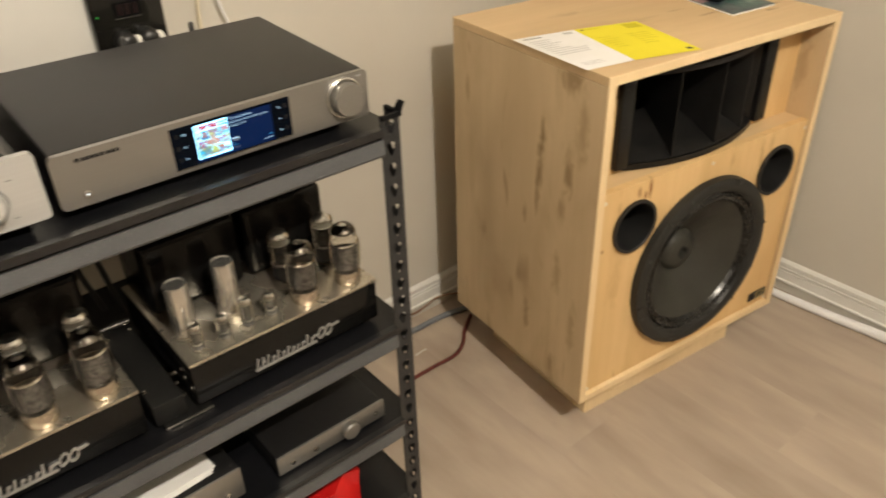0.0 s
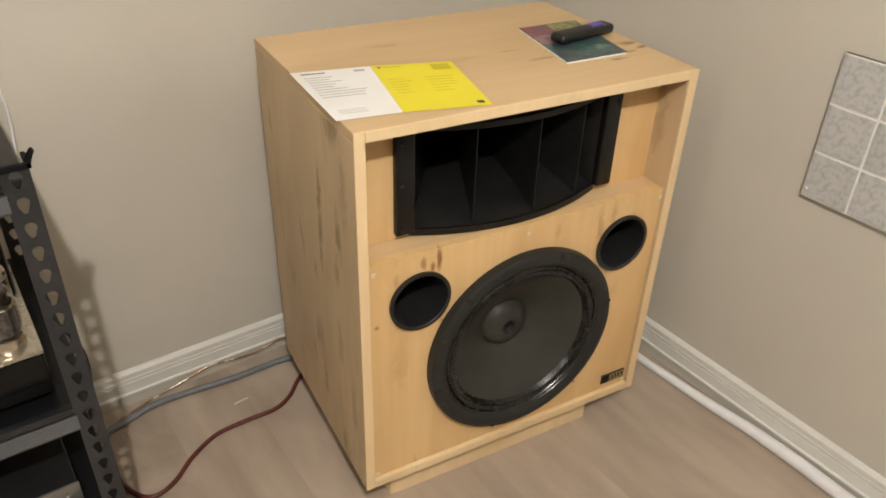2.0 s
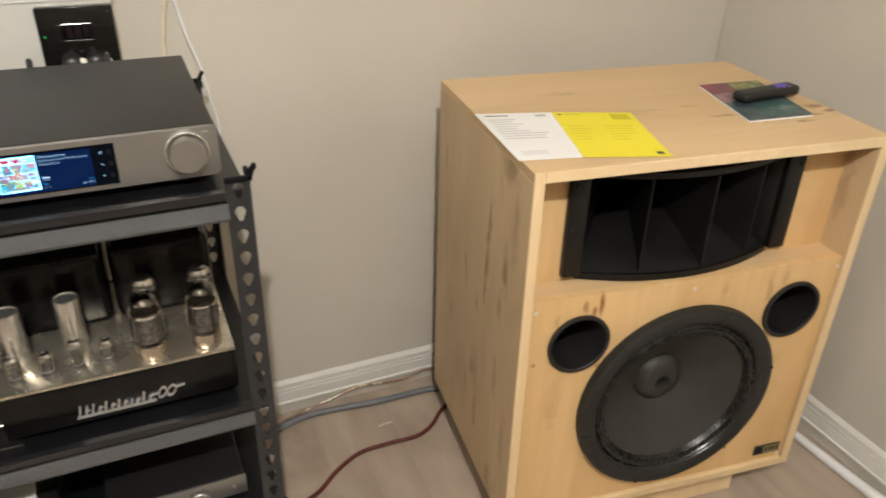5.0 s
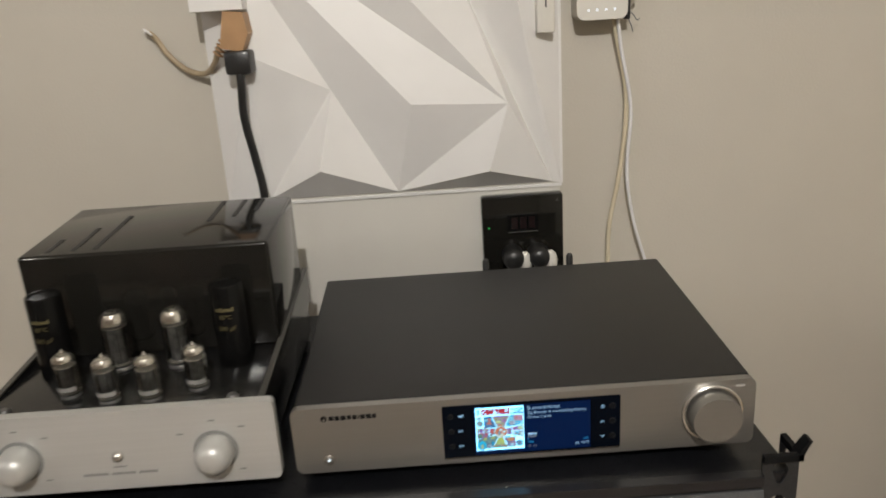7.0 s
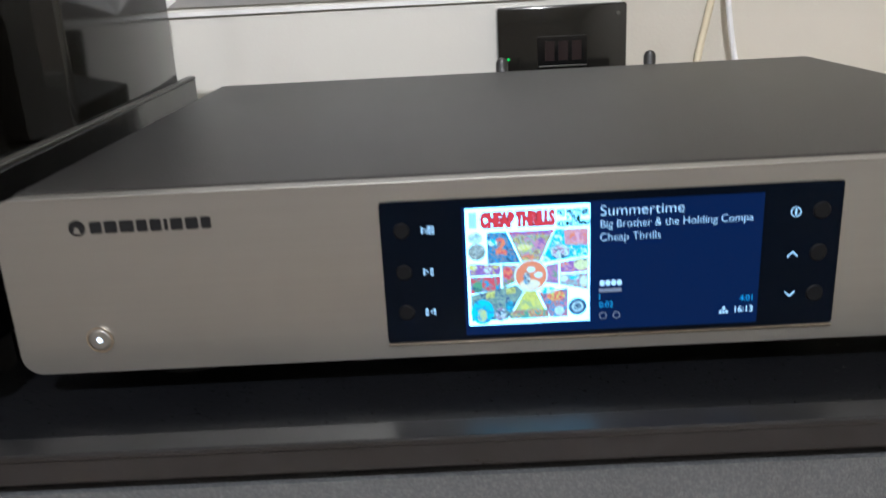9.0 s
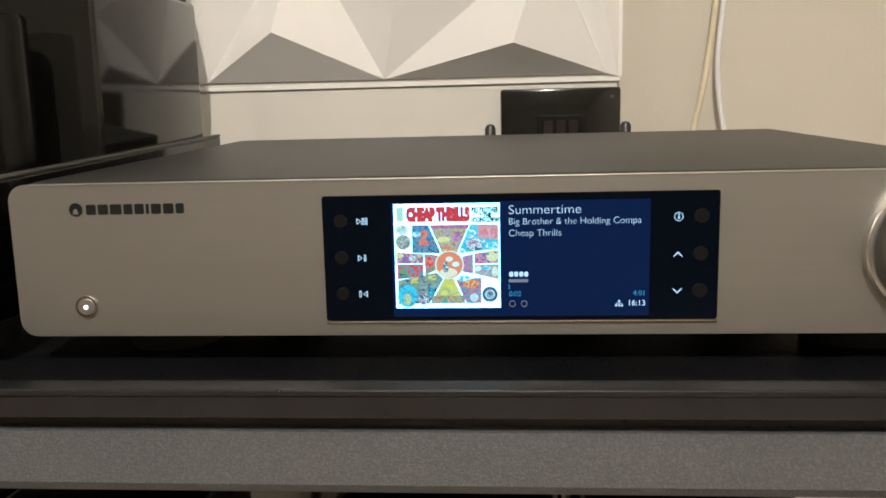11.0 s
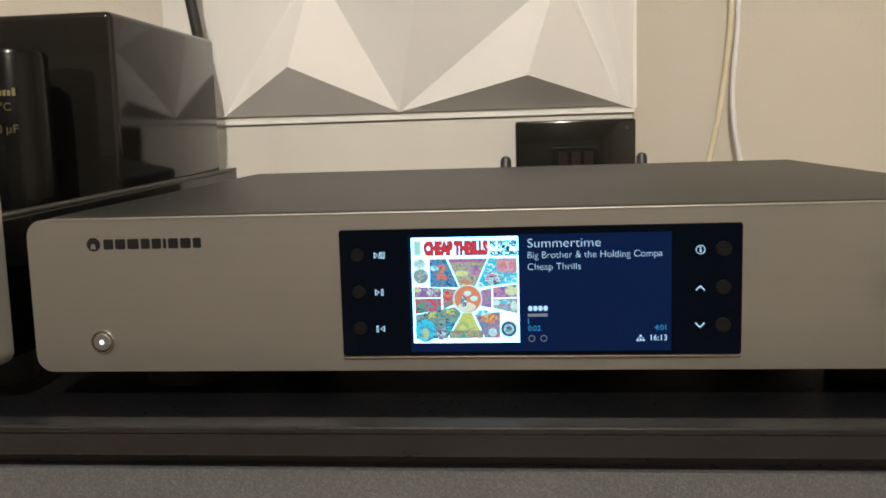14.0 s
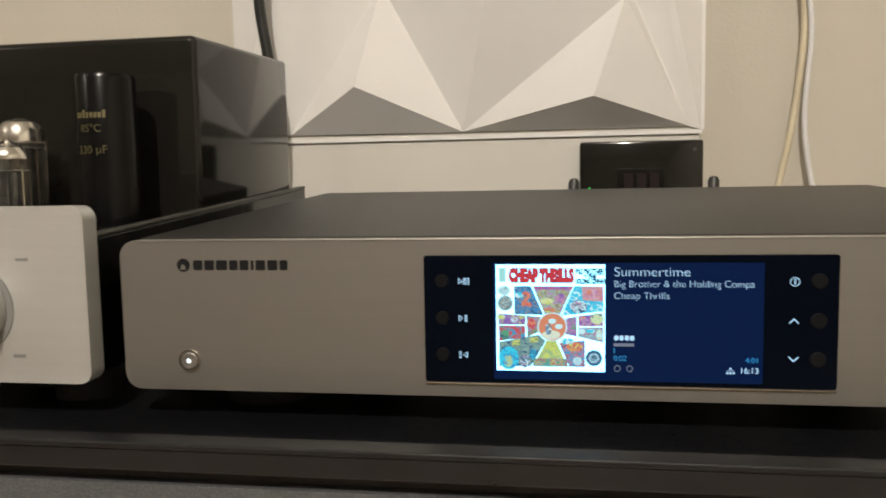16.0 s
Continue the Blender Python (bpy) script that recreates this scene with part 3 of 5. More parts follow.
def flare(zmouth):
    bm = bmesh.new()
    n, rows = 24, []
    for j in range(9):
        s = j / 8
        row = []
        for k in range(n + 1):
            u = H0 + 0.032 + (H1 - H0 - 0.064) * k / n
            d0 = bulge(u) + 0.006
            uu = u + (UC + (u - UC) * 0.16 - u) * s
            dd = d0 + (THROAT_D - d0) * s
            zz = THROAT_Z + (zmouth - THROAT_Z) * (1 - s) ** 1.6 + math.copysign(0.012, zmouth - THROAT_Z) * s
            row.append(bm.verts.new((uu, dd, zz)))
        rows.append(row)
    for a, b in zip(rows, rows[1:]):
        for k in range(n):
            bm.faces.new((a[k], a[k + 1], b[k + 1], b[k]))
    return bm


part("lower_flare", flare(HB + 0.004), M_HORN, horn, smooth=True)
part("upper_flare", flare(HT - 0.006), M_HORN, horn, smooth=True)
for name, u, front in (("side_wall", H0 + 0.032, 0.004), ("vane", 0.230, 0.007), ("vane", 0.350, 0.007), ("vane", 0.459, 0.007), ("side_wall", H1 - 0.032, 0.004)):
    bm = bmesh.new()
    rows = []
    for j in range(9):
        s = j / 8
        d0 = bulge(u) + front
        uu, dd = u + (UC + (u - UC) * 0.16 - u) * s, d0 + (THROAT_D - d0) * s
        w = 0.0012 + 0.002 * s
        hz = lambda zm: THROAT_Z + (zm - THROAT_Z) * (1 - s) ** 1.6 + math.copysign(0.012, zm - THROAT_Z) * s
        rows.append([bm.verts.new((uu - w, dd, hz(HB + 0.004))), bm.verts.new((uu - w, dd, hz(HT - 0.006))), bm.verts.new((uu + w, dd, hz(HT - 0.006))), bm.verts.new((uu + w, dd, hz(HB + 0.004)))])
    for a, b in zip(rows, rows[1:]):
        for k in range(4):
            bm.faces.new((a[k], a[(k + 1) % 4], b[(k + 1) % 4], b[k]))
    bm.faces.new(rows[0])
    bm.faces.new(rows[-1])
    part(name, bm, M_HORN, horn)
part("throat", lathe([(0, 0), (0.08, 0)], 24, Matrix.Translation((UC, THROAT_D + 0.002, THROAT_Z)) @ FRONT), M_PORT, horn)
for u in (H0 + 0.010, H1 - 0.010):
    for z in (HB + 0.012, (HB + HT) / 2, HT - 0.02):
        part("screw", lathe([(0, 0.002), (0.003, 0.0018), (0.0035, 0), (0, 0)], 10, Matrix.Translation((u, 0.050, z)) @ FRONT), M_FRAME, horn)
for u, z in ((0.027, 0.613), (0.332, 0.612), (0.640, 0.613), (0.027, 0.141), (0.638, 0.141)):
    part("baffle_screw", lathe([(0, 0.001), (0.004, 0.0012), (0.0045, 0), (0, 0)], 12, Matrix.Translation((u, 0.005, z)) @ FRONT), M_CREAM, spk)
badge = part("badge", box(0.573, 0.637, 0.0025, 0.0052, 0.150, 0.174, 0.0005), M_BLACK, spk, "small black and gold badge plate")
part("badge_square", box(0.575, 0.592, 0.0018, 0.0024, 0.152, 0.172), M_GREYPRINT, badge)
part("badge_bar", box(0.596, 0.635, 0.0018, 0.0024, 0.160, 0.172), M_GOLD, badge)
part("badge_bar", box(0.596, 0.635, 0.0018, 0.0024, 0.153, 0.156), M_GOLD, badge)
for k in range(4):
    part("badge_stroke", box(0.599 + 0.009 * k, 0.604 + 0.009 * k, 0.0012, 0.0017, 0.162, 0.170), M_GREYPRINT, badge)

# ---- shelving rack ----
RX0, RX1, RY0, RY1 = 0.168, 1.003, 1.148, 1.608
rack = thing("shelving_rack", pose(0, 0, 0), "dark grey boltless steel shelving rack with black decks", "shelf rack")


def slotted_leg(length, width, pitch=0.0348, thick=0.0018):
    """A strip in x (width) and z (height) with a row of keyhole slots through it."""
    bm = bmesh.new()
    hole = []
    for k in range(12):
        a = math.tau * k / 12
        r = 0.0076
        x, z = r * math.cos(a), r * math.sin(a) + 0.004
        if k in (8, 9, 10):
            x, z = x * 0.66, z - 0.0078
        hole.append((x, z))
    count = int(length / pitch)
    pitch = length / count
    for i in range(count):
        zc = (i + 0.5) * pitch
        out = []
        for x, z in hole:
            a = math.atan2(z, x)
            k = min((width / 2) / max(abs(math.cos(a)), 1e-6), (pitch / 2) / max(abs(math.sin(a)), 1e-6))
            out.append((k * math.cos(a), k * math.sin(a)))
        corners = [(width / 2, pitch / 2), (-width / 2, pitch / 2), (-width / 2, -pitch / 2), (width / 2, -pitch / 2)]
        for y in (0.0, thick):
            hv = [bm.verts.new((x + width / 2, y, z + zc)) for x, z in hole]
            ov = [bm.verts.new((x + width / 2, y, z + zc)) for x, z in out]
            for k in range(12):
                j = (k + 1) % 12
                bm.faces.new((hv[k], hv[j], ov[j], ov[k]))
                (x1, w1), (x2, w2) = out[k], out[j]
                if abs(abs(x1) - width / 2) > 1e-6 or abs(abs(x2) - width / 2) > 1e-6:
                    for cx, cz in corners:
                        on1 = abs(x1 - cx) < 1e-6 or abs(w1 - cz) < 1e-6
                        on2 = abs(x2 - cx) < 1e-6 or abs(w2 - cz) < 1e-6
                        if on1 and on2 and not (abs(x1 - x2) < 1e-6 or abs(w1 - w2) < 1e-6):
                            bm.faces.new((ov[k], ov[j], bm.verts.new((cx + width / 2, y, cz + zc))))
            if y == 0.0:
                front = hv
            else:
                for k in range(12):
                    j = (k + 1) % 12
                    bm.faces.new((front[k], front[j], hv[j], hv[k]))
    for x in (0, width):
        a = [bm.verts.new(c) for c in ((x, 0, 0), (x, thick, 0), (x, thick, length), (x, 0, length))]
        bm.faces.new(a)
    return bm


POSTH, LEG = 0.905, 0.034
for px, sx in ((RX0, 1), (RX1, -1)):
    for py, sy in ((RY0, 1), (RY1, -1)):
        bm = slotted_leg(POSTH, LEG)
        bm.transform(Matrix.Translation((px, py, 0)) @ Matrix.Diagonal((sx, sy, 1, 1)))
        side = slotted_leg(POSTH, LEG)
        side.transform(Matrix.Translation((px, py + sy * 0.002, 0)) @ Matrix(((0, sx, 0, 0), (sy, 0, 0, 0), (0, 0, 1, 0), (0, 0, 0, 1))))
        join(bm, side)
        post = part("post", bm, M_RACK, rack)
        cap = box(-0.003, LEG, -0.003, 0.003, POSTH - 0.005, POSTH + 0.003, 0.001)
        box(-0.003, 0.003, -0.003, LEG, POSTH - 0.005, POSTH + 0.003, 0.001, bm=cap)
        prism([(-0.003, POSTH), (0.004, POSTH), (-0.002, POSTH + 0.010), (-0.007, POSTH + 0.016), (-0.010, POSTH + 0.015), (-0.006, POSTH + 0.008)], -0.002, LEG * 0.30, bm=cap)
        cap.transform(Matrix.Translation((px, py, 0)) @ Matrix.Diagonal((sx, sy, 1, 1)))
        part("post_cap", cap, M_KEY, post, "black plastic cap")

for deck in (0.888, 0.530, 0.318, 0.112):
    shelf = part("shelf_deck", box(RX0 + 0.004, RX1 - 0.004, RY0 + 0.002, RY1 - 0.002, deck - 0.0205, deck, 0.002), M_DECK, rack, "black shelf deck")
    part("deck_lip", box(RX0 + LEG + 0.001, RX1 - LEG - 0.001, RY0 - 0.010, RY0 + 0.0018, deck + 0.0012, deck + 0.0040, 0.0007), M_LIP, shelf, "thin worn front lip")
    part("deck_edge", box(RX0 + LEG + 0.001, RX1 - LEG - 0.001, RY0 - 0.0088, RY0 + 0.0018, deck - 0.0082, deck + 0.0011, 0.0007), M_LIP, shelf)
    for fy, s in ((RY0, 1), (RY1, -1)):
        d0 = deck + (0.006 if deck > 0.8 else 0.003)
        prof = [(0.003, d0 - 0.021), (-0.002, d0 - 0.0225), (-0.006, d0 - 0.043), (-0.004, d0 - 0.047), (0.004, d0 - 0.047), (0.004, d0 - 0.044), (-0.002, d0 - 0.043),
                (0.002, d0 - 0.026), (0.020, d0 - 0.025), (0.020, d0 - 0.021)]
        bm = bmesh.new()
        a = [bm.verts.new((RX0 + LEG - 0.002, fy + s * d, z)) for d, z in prof]
        b = [bm.verts.new((RX1 - LEG + 0.002, fy + s * d, z)) for d, z in prof]
        bm.faces.new(a)
        bm.faces.new(b)
        for k in range(len(prof)):
            j = (k + 1) % len(prof)
            bm.faces.new((a[k], a[j], b[j], b[k]))
        part("beam", bm, M_BEAM, shelf)
    for fx, s in ((RX0, 1), (RX1, -1)):
        lo, hi = sorted((fx + s * 0.003, fx + s * 0.006))
        part("beam", box(lo, hi, RY0 + LEG, RY1 - LEG, deck - 0.047, deck - 0.021, 0.001), M_RACK, shelf)

# ---- network player ----
cx = thing("network_player", pose(0.540, 1.178, 0.891), "grey metal network music player with lit colour screen", "music player")
CW, CH0, CH1 = 0.432, 0.012, 0.0799
part("faceplate", prism(rounded(0, CW, CH0, CH1, 0.0075), 0.0, 0.008), M_ALU, cx, "brushed grey aluminium faceplate")
body = box(0.003, CW - 0.003, 0.008, 0.300, CH0 + 0.001, 0.0960, 0.003, 3)
for v in body.verts:
    if v.co.y < 0.02 and v.co.z > 0.08:
        v.co.z -= 0.0155
part("top_edge", box(0.0075, CW - 0.0075, -0.0003, 0.0007, CH1 - 0.0007, CH1 + 0.0001, 0.0002), M_ALU, cx, "thin bright chamfer")
part("case", body, M_COVER, cx, "satin black steel case", smooth=True)
for x in (0.05, CW - 0.05):
    for y in (0.05, 0.26):
        part("foot", lathe([(0, -0.003), (0.022, -0.003), (0.022, 0.010), (0.02, 0.0125), (0, 0.0125)], 24, Matrix.Translation((x, y, 0))), M_RUBBER, cx, smooth=True)
m = Matrix.Translation((0.391, 0, 0.0480)) @ FRONT
knob = part("volume_knob", lathe([(0.0235, 0.0), (0.0235, 0.0165), (0.0225, 0.018), (0, 0.018)], 56, m), M_ALU, cx, smooth=True)
part("knob_ring", lathe([(0.0285, 0.0), (0.0285, 0.004), (0.0279, 0.0045), (0.0263, 0.0045), (0.0258, 0.0)], 56, m), M_CAN, knob, "bright turned ring", smooth=True)
SX0, SX1, SZ0, SZ1 = 0.1395, 0.3054, 0.0186, 0.0728
screen = part("screen", prism(rounded(SX0, SX1, SZ0, SZ1, 0.0012), -0.0006, 0.002), M_GLASSBLACK, cx, "black glass screen, lit")
part("screen_edge", box(SX0, SX1, -0.0010, -0.0001, SZ0 - 0.0013, SZ0 - 0.0002, 0.0003), M_CHROME, screen, "thin bright edge strip")
LX0, LX1, LZ0, LZ1 = 0.1690, 0.2772, 0.0203, 0.0696
yl = -0.0008
lcd = part("lcd", box(LX0, LX1, yl, -0.0005, LZ0, LZ1), G_NAVY, screen, "dark blue lit display")
AX0, AX1, AZ0, AZ1 = 0.1702, 0.2150, 0.0241, 0.0690
AS = AX1 - AX0
art = part("album_cover", box(AX0, AX1, yl - 0.0002, yl, AZ0, AZ1), G_WHITE, screen, "lit colourful comic-style album cover")


def art_piece(pts, colour, lift=0.0003, strength=1.15):
    key = "art_%02d%02d%02d" % tuple(int(99 * c) for c in colour)
    mat = bpy.data.materials.get(key) or glowing(key, colour, strength)
    return prism([(AX0 + AS * a, AZ0 + AS * b) for a, b in pts], yl - lift, yl - 0.0002), mat


def disc(cx_, cz_, r, n=20):
    return [(cx_ + r * math.cos(math.tau * k / n), cz_ + r * math.sin(math.tau * k / n)) for k in range(n)]


def ellipse(a, b, ra, rb, n=20):
    return [(a + ra * math.cos(math.tau * k / n), b + rb * math.sin(math.tau * k / n)) for k in range(n)]


def picture(name, pts, colours, lift=0.0003, scale=620.0):
    part(name, prism([(AX0 + AS * a, AZ0 + AS * b) for a, b in pts], yl - lift, yl - 0.0002), comic("print_%d" % len(bpy.data.materials), colours, scale=scale), art)


CR, CG, CB, CY, CO, CP = (0.62, 0.05, 0.07), (0.10, 0.34, 0.16), (0.03, 0.30, 0.62), (0.62, 0.68, 0.12), (0.75, 0.22, 0.08), (0.26, 0.10, 0.42)
CC, CK, CW_, CN, CM = (0.03, 0.60, 0.85), (0.03, 0.06, 0.14), (0.62, 0.92, 1.0), (0.30, 0.20, 0.16), (0.52, 0.22, 0.42)
picture("art_panel", [(0.17, 0.80), (0.325, 0.80), (0.44, 0.53), (0.17, 0.535)], (CN, CB, CB, (0.05, 0.18, 0.45), CK))
picture("art_panel", [(0.34, 0.80), (0.71, 0.80), (0.595, 0.535), (0.45, 0.535)], (CM, (0.30, 0.50, 0.52), (0.24, 0.42, 0.34), CY, CN))
picture("art_panel", [(0.345, 0.80), (0.715, 0.80), (0.70, 0.765), (0.36, 0.765)], (CP, CM, (0.45, 0.12, 0.3), CR), 0.0004)
picture("art_panel", [(0.725, 0.80), (0.985, 0.80), (0.985, 0.57), (0.60, 0.525)], (CC, CC, CB, CC, CW_))
picture("art_panel", [(0.79, 0.80), (0.985, 0.80), (0.985, 0.66), (0.80, 0.67)], ((0.62, 0.30, 0.36), (0.7, 0.45, 0.5), CO, CM), 0.0004)
picture("art_panel", [(0.02, 0.54), (0.275, 0.525), (0.275, 0.435), (0.02, 0.435)], (CP, CP, (0.35, 0.2, 0.6), CN, CY))
picture("art_panel", [(0.022, 0.427), (0.272, 0.427), (0.272, 0.315), (0.022, 0.28)], (CR, CR, CR, CG, CB))
picture("art_panel", [(0.282, 0.525), (0.415, 0.51), (0.39, 0.43), (0.397, 0.37), (0.287, 0.32)], (CG, CR, (0.4, 0.5, 0.45), CP))
picture("art_panel", [(0.643, 0.50), (0.745, 0.52), (0.745, 0.33), (0.643, 0.35)], (CM, CP, (0.55, 0.3, 0.5), CG))
picture("art_panel", [(0.757, 0.525), (0.985, 0.55), (0.985, 0.43), (0.757, 0.425)], (CP, CM, (0.4, 0.35, 0.6), CO))
picture("art_panel", [(0.757, 0.415), (0.985, 0.42), (0.985, 0.275), (0.757, 0.33)], ((0.28, 0.42, 0.52), (0.35, 0.55, 0.6), CN, CM))
picture("art_panel", [(0.025, 0.27), (0.395, 0.345), (0.46, 0.285), (0.32, 0.045), (0.025, 0.04)], ((0.15, 0.26, 0.24), (0.22, 0.38, 0.30), (0.28, 0.44, 0.36), (0.15, 0.22, 0.35), CK))
picture("art_panel", [(0.467, 0.29), (0.555, 0.29), (0.665, 0.045), (0.335, 0.045)], (CY, (0.55, 0.65, 0.2), CY, (0.35, 0.5, 0.2)), scale=300)
picture("art_panel", [(0.35, 0.12), (0.65, 0.12), (0.665, 0.045), (0.335, 0.045)], (CN, CR, CY, CB, CG), 0.0004, 600)
picture("art_panel", [(0.58, 0.27), (0.82, 0.295), (0.82, 0.045), (0.675, 0.045)], (CB, (0.2, 0.3, 0.5), CO, CK, CM))
for a, b, ra, rb, cols in (
        (0.075, 0.757, 0.058, 0.045, ((0.45, 0.72, 0.78), CW_, (0.3, 0.55, 0.6))), (0.085, 0.64, 0.072, 0.072, ((0.18, 0.24, 0.22), (0.3, 0.36, 0.34), (0.5, 0.65, 0.65), (0.22, 0.28, 0.3))),
        (0.52, 0.42, 0.138, 0.138, (CW_, CW_)), (0.215, 0.715, 0.04, 0.028, (CW_, CC)), (0.90, 0.725, 0.075, 0.045, ((0.7, 0.4, 0.5), CM, CO)),
        (0.93, 0.50, 0.062, 0.052, ((0.62, 0.75, 0.4), (0.7, 0.8, 0.5), (0.1, 0.2, 0.15))), (0.79, 0.38, 0.032, 0.025, (CW_, CW_)), (0.87, 0.385, 0.04, 0.02, (CW_, CC)), (0.95, 0.35, 0.03, 0.05, ((0.6, 0.7, 0.55), CW_)),
        (0.73, 0.725, 0.055, 0.028, (CW_, CC)), (0.76, 0.61, 0.075, 0.062, (CK, CK, CW_, CW_, CM)), (0.915, 0.595, 0.05, 0.03, (CW_, CC)), (0.045, 0.51, 0.04, 0.02, (CY, CW_)), (0.17, 0.485, 0.035, 0.03, ((0.5, 0.4, 0.6), CW_, CN)),
        (0.33, 0.45, 0.04, 0.05, (CR, CR, CO)), (0.08, 0.34, 0.04, 0.05, (CG, CG, CK)), (0.47, 0.66, 0.06, 0.028, ((0.7, 0.75, 0.4), CY)), (0.60, 0.69, 0.045, 0.045, (CM, (0.6, 0.3, 0.35), CP)), (0.50, 0.575, 0.06, 0.025, (CO, CN, CY)),
        (0.115, 0.12, 0.095, 0.11, (CC, CC, CB)), (0.11, 0.09, 0.04, 0.06, ((0.5, 0.6, 0.3), CY)), (0.265, 0.09, 0.045, 0.06, ((0.3, 0.15, 0.3), CW_, CK)), (0.34, 0.16, 0.035, 0.05, (CB, CK, CC)),
        (0.51, 0.24, 0.065, 0.045, (CY, (0.4, 0.5, 0.05), CY)), (0.72, 0.235, 0.075, 0.045, (CO, CO, CR, CY)), (0.66, 0.285, 0.065, 0.028, (CW_, CC)), (0.75, 0.10, 0.04, 0.04, ((0.45, 0.7, 0.8), CW_))):
    picture("art_spot", ellipse(a, b, ra, rb), cols, 0.0005, 500)
picture("art_spot", ellipse(0.52, 0.42, 0.125, 0.125, 28), (CO, CO, (0.7, 0.28, 0.1), CO), 0.0007, 260)
picture("art_spot", ellipse(0.51, 0.345, 0.085, 0.045), ((0.7, 0.75, 0.65), (0.8, 0.8, 0.6)), 0.0008)
picture("art_spot", ellipse(0.485, 0.40, 0.028, 0.055), (CB, CK, CN, CW_), 0.0009, 700)
for a, b in ((0.52, 0.475), (0.58, 0.425)):
    picture("art_spot", ellipse(a, b, 0.035, 0.024), (CW_, CW_), 0.0009)
picture("art_figure", [(0.235, 0.73), (0.27, 0.755), (0.31, 0.74), (0.32, 0.70), (0.28, 0.655), (0.33, 0.645), (0.33, 0.61), (0.24, 0.615), (0.235, 0.645), (0.285, 0.70), (0.275, 0.725), (0.25, 0.715)], (CO, CO, CO, CR), 0.0005)
for a, b in ((0.145, 0.235), (0.315, 0.265)):
    picture("art_caption", [(a, b), (a + 0.075, b + 0.012), (a + 0.075, b + 0.062), (a, b + 0.05)], ((0.6, 0.66, 0.15), (0.6, 0.66, 0.15), (0.15, 0.2, 0.05)), 0.0006, 900)
for r0, cols, lift in ((0.075, (CK, (0.05, 0.14, 0.28)), 0.0004), (0.048, ((0.45, 0.7, 0.8), (0.3, 0.5, 0.65)), 0.0005), (0.03, (CK, (0.3, 0.5, 0.6)), 0.0006)):
    picture("art_seal", ellipse(0.90, 0.13, r0, r0, 24), cols, lift, 700)
part("art_corner", *art_piece([(0.03, 0.97), (0.09, 0.97), (0.09, 0.84), (0.03, 0.84)], (0.35, 0.75, 0.75), 0.0004), art)
M_ARTRED = glowing("art_title_red", (0.72, 0.06, 0.08), 0.95)
M_ARTDARK = glowing("art_title_edge", (0.16, 0.03, 0.06), 0.8)
M_ARTGREEN = glowing("art_title_green", (0.02, 0.10, 0.06), 0.6)
for bold, mat, lift in ((0.00082, M_ARTDARK, 0.0004), (0.00050, M_ARTRED, 0.0006)):
    lettering("art_title", "CHEAP THRILLS", AS * 0.150, (AX0 + AS * 0.125, yl - lift, AZ0 + AS * 0.850), mat, art, narrow=0.56, bold=bold)
lettering("art_words", "BIG BROTHER", AS * 0.072, (AX0 + AS * 0.735, yl - 0.0005, AZ0 + AS * 0.912), M_ARTGREEN, art, narrow=0.56, bold=0.00020)
lettering("art_words", "& THE", AS * 0.050, (AX0 + AS * 0.81, yl - 0.0005, AZ0 + AS * 0.872), M_ARTGREEN, art, narrow=0.8, bold=0.00020)
lettering("art_words", "HOLDING COMPANY", AS * 0.060, (AX0 + AS * 0.735, yl - 0.0005, AZ0 + AS * 0.826), M_ARTGREEN, art, narrow=0.47, bold=0.00020)

TX = 0.2185
lettering("track_title", "Summertime", 0.0054, (TX, yl - 0.0001, 0.0641), G_TEXT, screen, narrow=1.09, bold=-0.00008)
lettering("track_band", "Big Brother & the Holding Compa", 0.0041, (TX, yl - 0.0001, 0.0596), G_TEXT, screen, narrow=0.97, bold=-0.00008)
lettering("track_album", "Cheap Thrills", 0.0041, (TX, yl - 0.0001, 0.0547), G_TEXT, screen, bold=-0.00008)
for k in range(4):
    part("service_mark", prism(rounded(TX + 0.0002 + 0.0021 * k, TX + 0.0020 + 0.0021 * k, 0.0374, 0.0396, 0.0008, 3), yl - 0.0002, yl), G_TEXT, screen)
part("service_bar", box(TX, TX + 0.0082, yl - 0.0002, yl, 0.0350, 0.0363), G_DIM, screen)
part("progress_mark", box(TX, TX + 0.0004, yl - 0.0002, yl, 0.0321, 0.0342), G_CYAN, screen)
lettering("time_played", "0:02", 0.0031, (TX, yl - 0.0001, 0.0290), G_CYAN, screen)
lettering("time_total", "4:01", 0.0031, (0.2758, yl - 0.0001, 0.0290), G_CYAN, screen, "RIGHT")
lettering("clock", "16:13", 0.0034, (0.2758, yl - 0.0001, 0.0246), G_TEXT, screen, "RIGHT")
for dx, dz in ((0, 0), (-0.0012, -0.0018), (0, -0.0018), (0.0012, -0.0018)):
    part("network_symbol", box(0.2648 + dx - 0.0004, 0.2648 + dx + 0.0004, yl - 0.0002, yl, 0.0265 + dz - 0.0004, 0.0265 + dz + 0.0004), G_TEXT, screen)
part("network_symbol", box(0.2635, 0.2661, yl - 0.0002, yl, 0.0255, 0.0257), G_TEXT, screen)
for k, cxs in enumerate((0.2200, 0.2250)):
    ring = lathe([(0.0011, 0), (0.0014, 0), (0.0014, 0.0002), (0.0011, 0.0002)], 16, Matrix.Translation((cxs, yl, 0.0257)) @ FRONT)
    part("play_mode_symbol", ring, G_DIM, screen)
